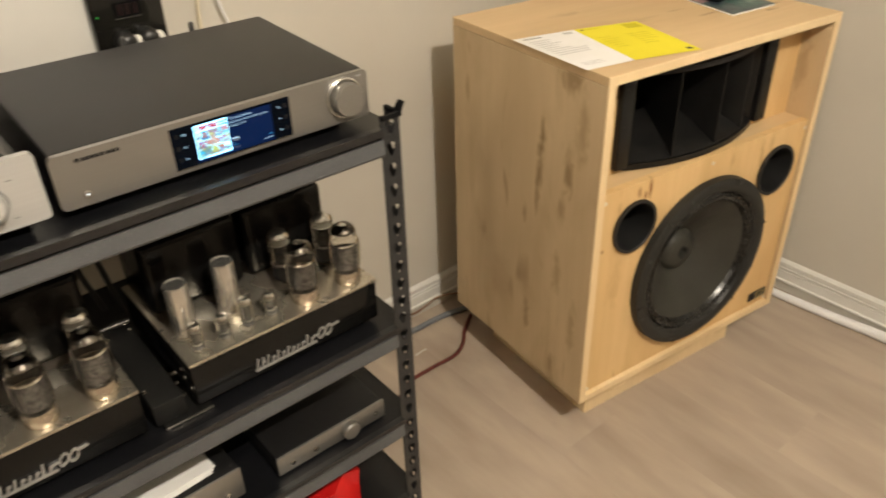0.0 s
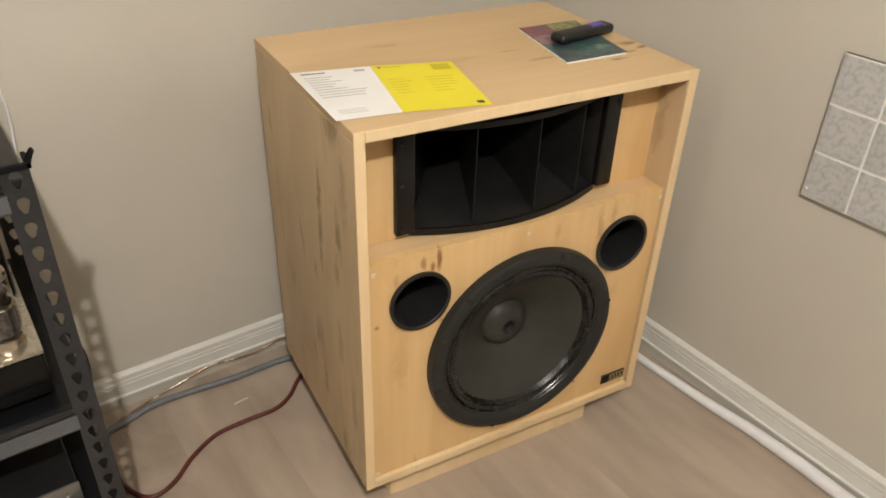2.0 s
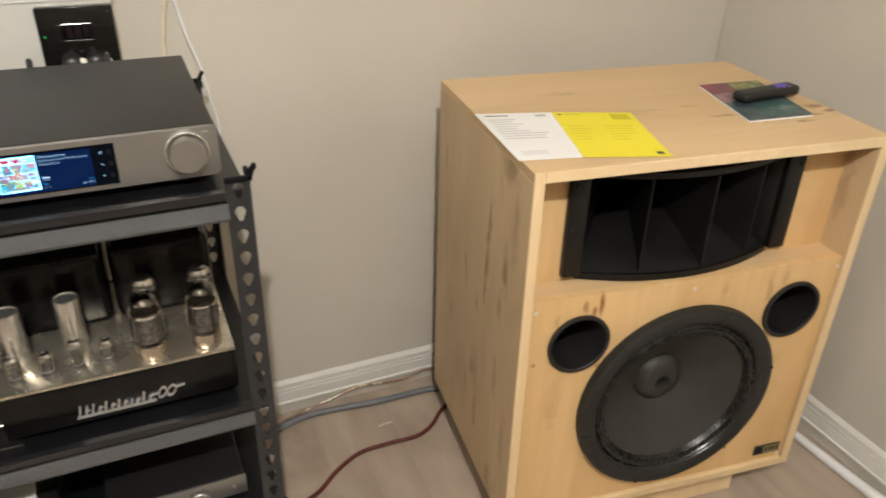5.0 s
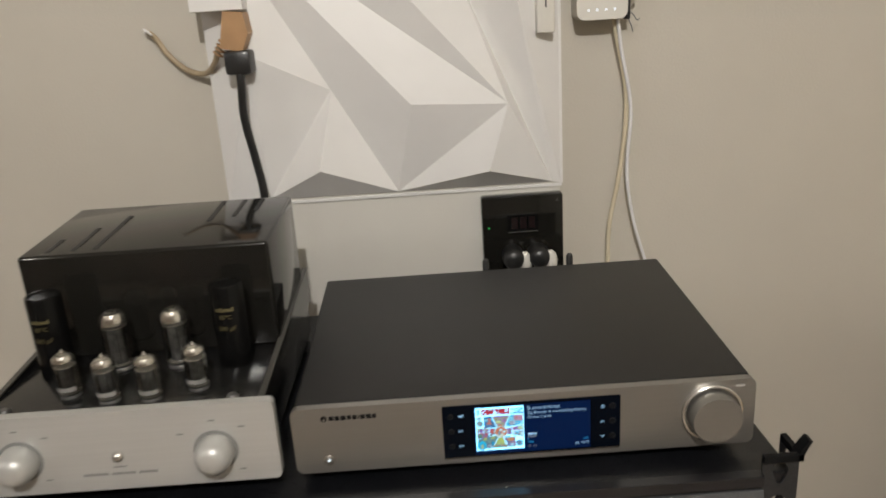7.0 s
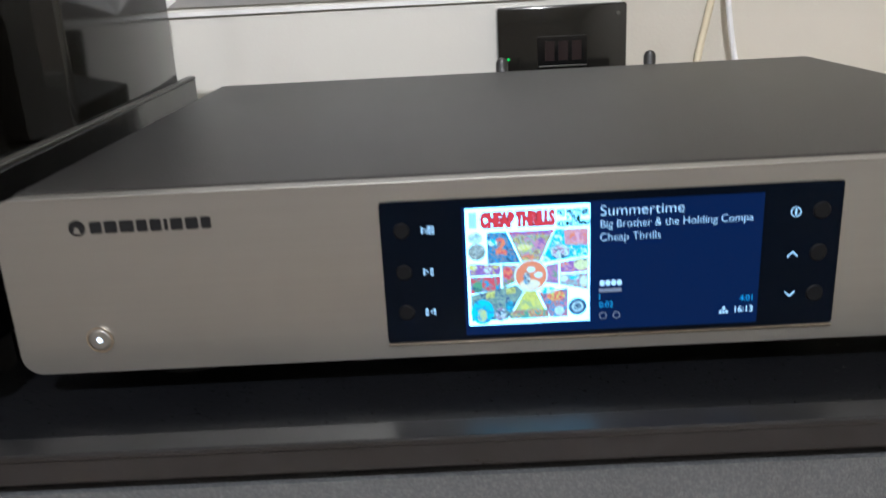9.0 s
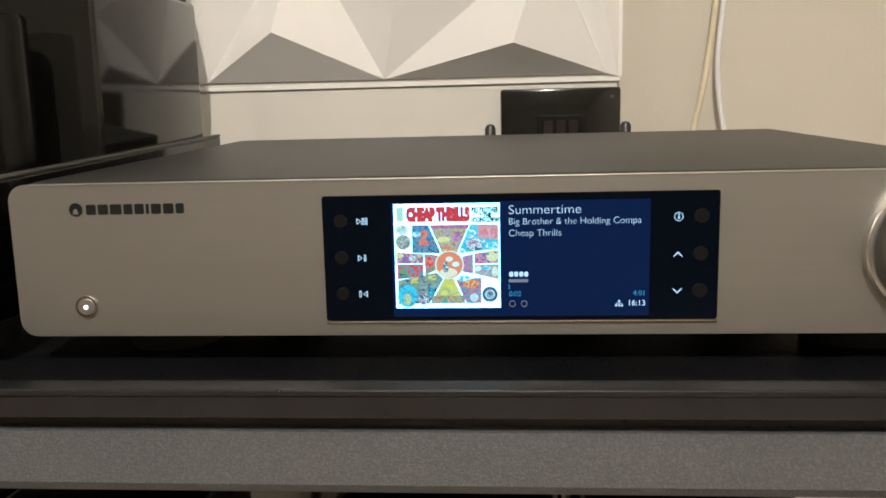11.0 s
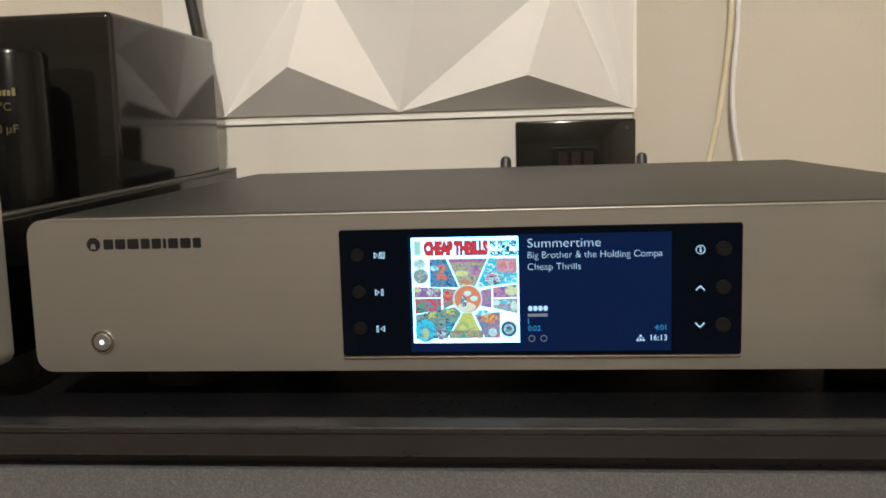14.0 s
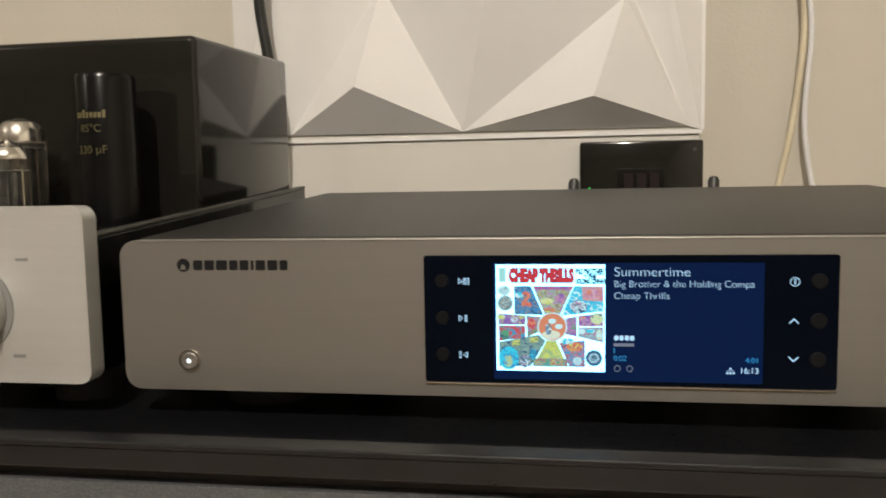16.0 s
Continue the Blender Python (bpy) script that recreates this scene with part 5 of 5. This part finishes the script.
for v in bm.verts:
    x, y, z = v.co
    up = z / 0.08
    v.co.z += up * (0.038 * (x / 0.116) ** 1.4 - 0.012 + 0.007 * math.sin(x * 90 + y * 35))
    v.co.x += 0.004 * math.sin(z * 75 + y * 40) * up
    v.co.y += 0.006 * math.sin(x * 110 + z * 60) * (1 if y < 0.1 else 0.3)
    if v.co.z < 0:
        v.co.z = 0
part("body", bm, M_RED, bag, smooth=True)

# ---- on the wall behind the rack ----
tagged(part("backing_board", box(0.380, 0.882, 1.690, Y1 - 0.0005, 0.62, 1.545, 0.001), M_BOARD), "pale painted board fixed flat to the wall", "wall board", kind="structure")
YP = 1.6895
V = dict(bl=(0.378, 1.046, 0), br=(0.882, 1.044, 0), tr=(0.882, 1.545, 0), tl=(0.378, 1.545, 0), b1=(0.441, 1.049, 0), v1=(0.635, 1.048, 0), b2=(0.870, 1.048, 0),
         p1=(0.526, 1.095, 0.042), p2=(0.772, 1.078, 0.038), q1=(0.549, 1.206, 0.004), q0=(0.445, 1.262, 0.036), s=(0.664, 1.182, 0.040), t=(0.803, 1.174, 0.034),
         a=(0.396, 1.480, 0.002), g=(0.480, 1.543, 0.040), h=(0.660, 1.545, 0.0), d=(0.737, 1.362, 0.006), e=(0.8195, 1.315, 0.036), j=(0.800, 1.545, 0.0))
TRIS = ("b1 p1 v1", "q1 b1 p1", "q1 v1 p1", "q0 b1 q1", "bl b1 q0", "bl q0 tl", "q0 q1 a", "q0 a tl", "a q1 s", "q1 v1 s", "s v1 t", "v1 p2 t", "v1 b2 p2", "p2 b2 t",
        "a s t", "a t g", "g t d", "g d h", "h d j", "d e j", "t b2 d", "d b2 e", "b2 br e", "br tr e", "e tr j", "tl a g", "tl g h")
relief = thing("relief_panel", pose(0, 0, 0), "white geometric relief wall panel of raised triangular facets", "wall panel")
for tri in TRIS:
    bm = bmesh.new()
    pts = [V[k] for k in tri.split()]
    f = [bm.verts.new((x, YP - 0.003 - h, z)) for x, z, h in pts]
    b = [bm.verts.new((x, YP, z)) for x, z, h in pts]
    bm.faces.new(f)
    bm.faces.new(b[::-1])
    for k in range(3):
        bm.faces.new((f[k], b[k], b[(k + 1) % 3], f[(k + 1) % 3]))
    part("facet", bm, M_PVC, relief)
part("rim", box(0.378, 0.884, YP - 0.0028, YP, 1.040, 1.0442), M_PVC, relief)
part("rim", box(0.8822, 0.8860, YP - 0.0028, YP, 1.0443, 1.545), M_PVC, relief)

out = thing("power_outlet", pose(0.7585, 1.690, 0.905), "square black wall outlet plate with a small meter window", "power outlet")
plate = part("plate", box(0, 0.124, -0.022, -0.0005, 0, 0.128, 0.003), M_LACQ, out, smooth=True)
part("meter_window", box(0.038, 0.086, -0.0235, -0.0221, 0.071, 0.100, 0.0005), M_SMOKE, plate)
part("window_edge", box(0.039, 0.085, -0.0243, -0.0236, 0.0712, 0.0726, 0.0003), M_RIM, plate, "grey lower window edge")
for k in range(3):
    part("meter_digit", box(0.045 + 0.013 * k, 0.054 + 0.013 * k, -0.0240, -0.0236, 0.077, 0.095), M_DIGIT, plate, "dim dark red digit")
for x in (0.044, 0.083):
    plug = part("plug", lathe([(0, 0.034), (0.011, 0.0325), (0.0155, 0.028), (0.017, 0.018), (0.017, 0), (0, 0)], 28, Matrix.Translation((x, -0.022, 0.036)) @ FRONT), M_BLACK, out, "black round plug", smooth=True)
    grip = lathe([(0, 0.016), (0.005, 0.0145), (0.0085, 0.009), (0.0098, 0.0), (0.0085, -0.009), (0.005, -0.0145), (0, -0.016)], 18)
    grip.transform(Matrix.Translation((x + 0.0175, -0.044, 0.031)) @ pose(0, 0, 0, 0, -6, 0) @ Matrix.Diagonal((1.0, 0.8, 1.0, 1)))
    part("plug_grip", grip, M_WHITEP, plug, "off-white plug grip", smooth=True)
part("pilot_light", lathe([(0, 0.0012), (0.0012, 0.001), (0.0014, 0)], 8, Matrix.Translation((0.010, -0.022, 0.080)) @ FRONT), M_PILOT, plate, "tiny green pilot light")
part("plate_screw", lathe([(0, 0.001), (0.002, 0.001), (0.002, 0)], 10, Matrix.Translation((0.115, -0.022, 0.118)) @ FRONT), M_RIM, plate)

rtr = thing("wifi_extender", pose(0.907, 1.719, 1.280), "white plastic wireless extender box on the wall", "network extender")
part("body", prism(rounded(0, 0.072, 0, 0.115, 0.011), -0.045, 0.0), M_WHITEP, rtr, smooth=True)
for k in range(4):
    part("status_light", box(0.0150 + 0.0125 * k, 0.0170 + 0.0125 * k, -0.0456, -0.0451, 0.0125, 0.0145), M_LED, rtr)
clip = part("side_clip", box(0.071, 0.079, -0.034, -0.018, -0.002, 0.028, 0.002), M_BLACK, rtr, "black cable clip with an eyelet")
ring = bmesh.new()
for q in range(20):
    a0, a1 = math.tau * q / 20, math.tau * (q + 1) / 20
    seg = []
    for a in (a0, a1):
        seg.append([ring.verts.new((0.0845 + r * math.cos(a), y, 0.0315 + r * math.sin(a))) for r, y in ((0.0032, -0.030), (0.0062, -0.030), (0.0062, -0.026), (0.0032, -0.026))])
    for k in range(4):
        ring.faces.new((seg[0][k], seg[0][(k + 1) % 4], seg[1][(k + 1) % 4], seg[1][k]))
bmesh.ops.remove_doubles(ring, verts=ring.verts[:], dist=0.00005)
part("eyelet", ring, M_BLACK, clip, smooth=True)
for p in ([(0.078, -0.026, 0.010), (0.085, -0.027, 0.003), (0.091, -0.022, -0.004), (0.097, -0.015, -0.003)], [(0.076, -0.026, 0.002), (0.082, -0.024, -0.010), (0.087, -0.018, -0.021)]):
    part("loose_strand", cable(p, 0.0007, 6), M_GREYC, clip, smooth=True)
c1 = tagged(part("cream_cord", cable([(0.962, 1.695, 1.30), (0.969, 1.700, 1.26), (0.987, 1.706, 1.16), (0.978, 1.708, 1.05), (0.962, 1.708, 0.96), (0.962, 1.704, 0.87), (0.975, 1.700, 0.75)], 0.0035), M_CREAM, smooth=True), "cream cord hanging down the wall", "cable")
c2 = tagged(part("network_cable", cable([(0.967, 1.690, 1.30), (0.975, 1.695, 1.24), (0.992, 1.700, 1.15), (0.988, 1.702, 1.05), (1.000, 1.702, 0.97), (1.020, 1.702, 0.90), (1.030, 1.704, 0.84), (1.040, 1.704, 0.77), (1.030, 1.702, 0.67), (1.005, 1.69, 0.60)], 0.0028), M_WHITEC, smooth=True), "thin white cord hanging down the wall", "cable")

adp = thing("wall_adapter", pose(0.846, 1.650, 1.268), "small white plug-in adapter on the relief panel", "adapter")
part("body", box(0, 0.026, 0.0, 0.034, 0, 0.090, 0.003), M_WHITEP, adp, smooth=True)
part("slot", box(0.012, 0.014, -0.0004, 0.0001, 0.034, 0.046), M_DARKINK, adp)

tap = thing("wall_plug", pose(0.412, 1.684, 1.236), "tan moulded plug and black plug in a wall socket", "plug")
part("tan_plug", prism([(0.0, 0.040), (0.030, 0.034), (0.040, 0.058), (0.036, 0.085), (0.010, 0.088), (0.004, 0.060)], -0.055, 0.0), M_TAN, tap, "tan moulded plug")
part("black_plug", box(0.004, 0.040, -0.062, -0.004, 0.004, 0.036, 0.005), M_BLACK, tap, "black moulded plug", smooth=True)
for k in range(4):
    part("strain_rib", lathe([(0.0075, 0), (0.0075, 0.002), (0.004, 0.0025)], 14, Matrix.Translation((0.001 - 0.003 * k, -0.035, 0.048 - 0.005 * k)) @ pose(0, 0, 0, 0, 215, 0)), M_TAN, tap, smooth=True)
part("panel_flap", box(-0.035, 0.036, -0.050, 0.0, 0.0885, 0.150, 0.001), M_PVC, tap, "white raised socket cover")
tagged(part("tan_cord", cable([(0.405, 1.650, 1.276), (0.392, 1.665, 1.254), (0.368, 1.695, 1.240), (0.340, 1.708, 1.246), (0.316, 1.712, 1.268), (0.303, 1.712, 1.290), (0.294, 1.708, 1.302)], 0.0042), M_TANC, smooth=True), "tan cord looping out to a cut end", "cable")
for k, z in enumerate((1.300, 1.296)):
    tagged(part("bare_wire", cable([(0.296 + 0.003 * k, 1.710, z), (0.289 + 0.004 * k, 1.706, z + 0.006), (0.292 + 0.008 * k, 1.700, z + 0.002)], 0.0016), M_WHITEC, smooth=True), "bare white wire end of the tan cord", "cable")
tagged(part("black_cord", cable([(0.434, 1.630, 1.250), (0.434, 1.628, 1.225), (0.431, 1.632, 1.18), (0.438, 1.636, 1.12), (0.443, 1.636, 1.07), (0.440, 1.632, 1.01), (0.43, 1.63, 0.94), (0.41, 1.62, 0.86)], 0.0058), M_BLACK, smooth=True), "thick black power cord hanging from the plug", "cable")

sw = thing("wall_plate", pose(1.617, 1.720, 1.080), "white double wall plate", "wall plate")
part("plate", box(0, 0.118, -0.006, -0.0005, 0, 0.116, 0.002), M_WHITEP, sw, smooth=True)
for x in (0.036, 0.082):
    part("rocker", box(x - 0.016, x + 0.016, -0.009, -0.006, 0.025, 0.091, 0.001), M_WHITEP, sw, smooth=True)

# ---- tile board on the east wall ----
tb = thing("tile_board", pose(2.3195, 0.882, 0.606), "grey marbled tile sample board with white grout", "tile board")
part("backing", box(-0.0115, -0.0045, -0.78, 0.0, 0.0, 0.292), M_TILEEDGE, tb, "brown hardboard edge")
part("grout", box(-0.0045 - 0.0085, -0.0116, -0.779, -0.001, 0.001, 0.291), M_GROUT, tb, "white grout bed")
tile_me = None
for i in range(8):
    for k in range(3):
        if tile_me is None:
            ob = part("tile", box(-0.0020, 0, -0.0464, 0.0464, -0.0464, 0.0464, 0.0012, 1), M_TILE, tb)
            tile_me = ob.data
        else:
            ob = new("tile", tile_me)
            ob.parent = tb
        ob.location = (-0.0125, -0.0475 - 0.0972 * i, 0.0485 + 0.0972 * k)
part("nail", lathe([(0, 0.002), (0.003, 0.0015), (0.003, 0)], 10, Matrix.Translation((-0.0147, -0.010, 0.020)) @ pose(0, 0, 0, 0, -90, 0)), M_WHITEC, tb)

# ---- on the loudspeaker ----
TOP = z1 + 0.0005
doc = thing("leaflet", pose(0, 0, TOP), "folded white and yellow printed leaflet lying open", "leaflet")
WHITE = ((1.408, 1.139), (1.510, 1.116), (1.571, 1.317), (1.437, 1.355))
YELLOW = ((1.5105, 1.116), (1.646, 1.069), (1.707, 1.266), (1.5715, 1.317))


def on_page(page, u, v):
    a, b, c, d = page
    return tuple((a[k] * (1 - u) + b[k] * u) * (1 - v) + (d[k] * (1 - u) + c[k] * u) * v for k in (0, 1))


def page_sheet(page, lift):
    """A thin, slightly wavy sheet."""
    bm = bmesh.new()
    n = 10
    for z in (0.0003, 0.0006):
        g = [[bm.verts.new((*on_page(page, i / n, j / n), z + lift * (math.sin(3.1 * i / n) * (1 - j / n) ** 2))) for j in range(n + 1)] for i in range(n + 1)]
        for i in range(n):
            for j in range(n):
                bm.faces.new((g[i][j], g[i + 1][j], g[i + 1][j + 1], g[i][j + 1]))
    return bm


def printed(page, u0, u1, v0, v1, z=0.0009):
    bm = bmesh.new()
    low = [bm.verts.new((*on_page(page, u, v), z)) for u, v in ((u0, v0), (u1, v0), (u1, v1), (u0, v1))]
    bm.faces.new(low)
    return bm


part("white_page", page_sheet(WHITE, 0.0), M_PAPER, doc, smooth=True)
part("yellow_page", page_sheet(YELLOW, 0.0), M_YELLOW, doc, "bright yellow page", smooth=True)
random.seed(4)
part("print_line", printed(WHITE, 0.10, 0.40, 0.925, 0.945), M_DARKINK, doc)
part("print_line", printed(WHITE, 0.76, 0.90, 0.90, 0.95), M_INK, doc)
for k in range(9):
    part("print_line", printed(WHITE, 0.10, random.uniform(0.35, 0.80), 0.835 - 0.052 * k, 0.850 - 0.052 * k), M_INK, doc)
for k in range(3):
    part("print_line", printed(WHITE, 0.14, 0.55, 0.10 + 0.03 * k, 0.108 + 0.03 * k), M_INK, doc)
part("print_mark", printed(YELLOW, 0.06, 0.10, 0.93, 0.96), M_DARKINK, doc)
part("print_line", printed(YELLOW, 0.12, 0.34, 0.935, 0.952), M_INKY, doc)
for c in range(2):
    for k in range(6):
        part("print_line", printed(YELLOW, 0.08 + 0.44 * c, 0.08 + 0.44 * c + random.uniform(0.15, 0.36), 0.66 - 0.06 * k, 0.672 - 0.06 * k), M_INKY, doc)
part("print_block", printed(YELLOW, 0.70, 0.93, 0.82, 0.96), M_INKY, doc)
part("print_block", printed(YELLOW, 0.86, 0.94, 0.05, 0.10), M_DARKINK, doc)

mag = thing("magazine", pose(1.877, 1.149, TOP + 0.0002, 0, 0, -6), "glossy dark teal and red magazine lying on the loudspeaker", "magazine")
MS = Matrix(((1, 0.17, 0, 0), (0, 1, 0, 0), (0, 0, 1, 0), (0, 0, 0, 1)))
for nm, a, mt in (("pages", (0, 0.138, 0, 0.205, 0, 0.003), M_PAPER), ("cover", (0, 0.139, 0, 0.206, 0.0031, 0.0036), M_MAG), ("cover_picture", (0.002, 0.060, 0.150, 0.204, 0.0037, 0.0039), M_MAGRED), ("cover_picture", (0.064, 0.137, 0.130, 0.204, 0.0037, 0.0039), M_MAGGREEN),
                  ("cover_picture", (0.002, 0.040, 0.100, 0.148, 0.0037, 0.0039), M_MAGROSE), ("cover_picture", (0.055, 0.125, 0.015, 0.075, 0.0037, 0.0039), M_MAGTEAL)):
    bm = box(*a)
    bm.transform(MS)
    part(nm, bm, mt, mag)
rem = thing("remote_control", pose(2.003, 1.242, TOP + 0.0045, 0, 0, 4), "slim black remote control with a purple key", "remote control")
body = box(-0.074, 0.074, -0.019, 0.019, 0, 0.019, 0.008, 4)
for v in body.verts:
    k = abs(v.co.x) / 0.074
    v.co.y *= 0.88 + 0.12 * k
    if v.co.z > 0.012:
        v.co.z -= 0.003 * (1 - k)
part("body", body, M_REMOTE, rem, smooth=True)
part("purple_key", box(0.020, 0.052, -0.009, 0.009, 0.0155, 0.0196, 0.001), M_PURPLE, rem)
for k in range(5):
    for q in (-1, 0, 1):
        part("key", box(-0.052 + 0.014 * k, -0.044 + 0.014 * k, q * 0.010 - 0.003, q * 0.010 + 0.003, 0.0150, 0.0172), M_RUBBER, rem)
for x, y in ((-0.006, 0.010), (0.008, 0.012), (0.014, -0.011), (0.030, -0.012), (0.046, -0.012)):
    part("key_mark", box(x, x + 0.004, y - 0.0007, y + 0.0007, 0.0172, 0.0186), M_WHITEP, rem, "tiny white key mark")

# ---- cables on the floor ----
tagged(part("grey_cable", cable([(0.90, 1.58, 0.008), (1.00, 1.625, 0.008), (1.09, 1.650, 0.008), (1.18, 1.668, 0.008), (1.35, 1.652, 0.008), (1.48, 1.648, 0.008), (1.60, 1.62, 0.008)], 0.008), M_GREYC, smooth=True), "thick grey cable on the floor", "cable")
tagged(part("maroon_cable", cable([(0.93, 1.63, 0.05), (1.005, 1.570, 0.006), (1.035, 1.45, 0.006), (1.07, 1.403, 0.006), (1.12, 1.415, 0.006), (1.178, 1.462, 0.006), (1.245, 1.496, 0.006), (1.32, 1.500, 0.006), (1.392, 1.498, 0.006), (1.44, 1.52, 0.006), (1.48, 1.558, 0.006), (1.54, 1.60, 0.006)], 0.0052), M_REDC, smooth=True), "dark red braided cable curving over the floor", "cable")
tagged(part("copper_cable", cable([(1.03, 1.640, 0.005), (1.10, 1.672, 0.004), (1.17, 1.693, 0.006), (1.232, 1.697, 0.016), (1.28, 1.697, 0.029), (1.319, 1.6955, 0.036), (1.37, 1.6965, 0.027), (1.425, 1.6965, 0.022), (1.465, 1.696, 0.030), (1.50, 1.695, 0.037), (1.56, 1.68, 0.03), (1.60, 1.65, 0.01)], 0.0030), M_COPPER, smooth=True), "clear copper speaker wire leaning on the baseboard", "cable")
tagged(part("white_duct", cable([(2.275, 1.50, 0.009), (2.264, 1.30, 0.009), (2.264, 1.14, 0.010), (2.270, 1.02, 0.011), (2.277, 0.91, 0.012), (2.286, 0.81, 0.0135), (2.288, 0.70, 0.015), (2.283, 0.55, 0.016), (2.282, 0.38, 0.016), (2.272, 0.0, 0.016), (2.275, -0.5, 0.016)], 0.0085, 14, grow=0.0155), M_WHITEC, smooth=True), "soft white cable sleeve lying along the baseboard", "cable")
tagged(part("loop_cord", cable([(0.26, 1.47, 0.64), (0.205, 1.46, 0.650), (0.165, 1.46, 0.640), (0.150, 1.46, 0.600), (0.178, 1.46, 0.605), (0.205, 1.465, 0.630), (0.175, 1.47, 0.615), (0.135, 1.46, 0.562), (0.124, 1.46, 0.532), (0.140, 1.46, 0.516), (0.165, 1.44, 0.522), (0.200, 1.34, 0.590), (0.182, 1.30, 0.550), (0.155, 1.30, 0.485), (0.135, 1.32, 0.42), (0.13, 1.40, 0.30)], 0.0042), M_BLACK, smooth=True), "black cord looping out behind the amplifiers", "cable")
tagged(part("black_cord", cable([(0.98, 1.625, 0.40), (1.015, 1.635, 0.33), (1.040, 1.640, 0.25), (1.040, 1.640, 0.17), (1.020, 1.630, 0.09), (0.99, 1.60, 0.02)], 0.005), M_BLACK, smooth=True), "black cord hanging behind the rack post", "cable")
for k, pts in enumerate(([(0.60, 1.45, 0.58), (0.585, 1.50, 0.66), (0.60, 1.58, 0.74), (0.61, 1.62, 0.70), (0.60, 1.63, 0.55)], [(0.625, 1.44, 0.57), (0.61, 1.52, 0.70), (0.58, 1.60, 0.73), (0.57, 1.63, 0.62)])):
    tagged(part("black_cord", cable(pts, 0.005), M_BLACK, smooth=True), "black cord behind the amplifiers", "cable")

# pale strip laid where light through a post hole falls on the floor
scrap = thing("light_fleck", pose(1.318, 1.569, 0.0004, 0, 0, 0), "thin curled pale strip standing for a fleck of light on the floor", "scrap")
bm = bmesh.new()
for z in (0.0, 0.0006):
    row = [[bm.verts.new((0.036 * k / 8, w, z + 0.0025 * abs(math.sin(1.9 * k / 8)))) for w in (0.0, 0.005)] for k in range(9)]
    for a, b in zip(row, row[1:]):
        bm.faces.new((a[0], b[0], b[1], a[1]))
part("strip", bm, M_FLECK, scrap, smooth=True)

# ---- floor planks ----
PLW, PLL = 0.185, 1.22
bm = box(-PLW / 2 + 0.00003, PLW / 2 - 0.00003, -PLL / 2 + 0.00003, PLL / 2 - 0.00003, -0.012, 0.0, 0.00015, 1)
plank = part("plank", bm, M_PLANK, floor)
first = True
for i in range(29):
    for j in range(-1, 5):
        x = X0 + PLW * (i + 0.5)
        y = Y0 + PLL * (j + 0.5 + (i * 0.37) % 1.0)
        if y - PLL / 2 > Y1 or y + PLL / 2 < Y0:
            continue
        ob = plank if first else new("plank", plank.data)
        first = False
        ob.parent = floor
        lo, hi = max(y - PLL / 2, Y0), min(y + PLL / 2, Y1)
        left, right = x - PLW / 2, min(x + PLW / 2, X1)
        ob.location = ((left + right) / 2, (lo + hi) / 2, 0)
        ob.scale = ((right - left) / PLW, (hi - lo) / PLL, 1)
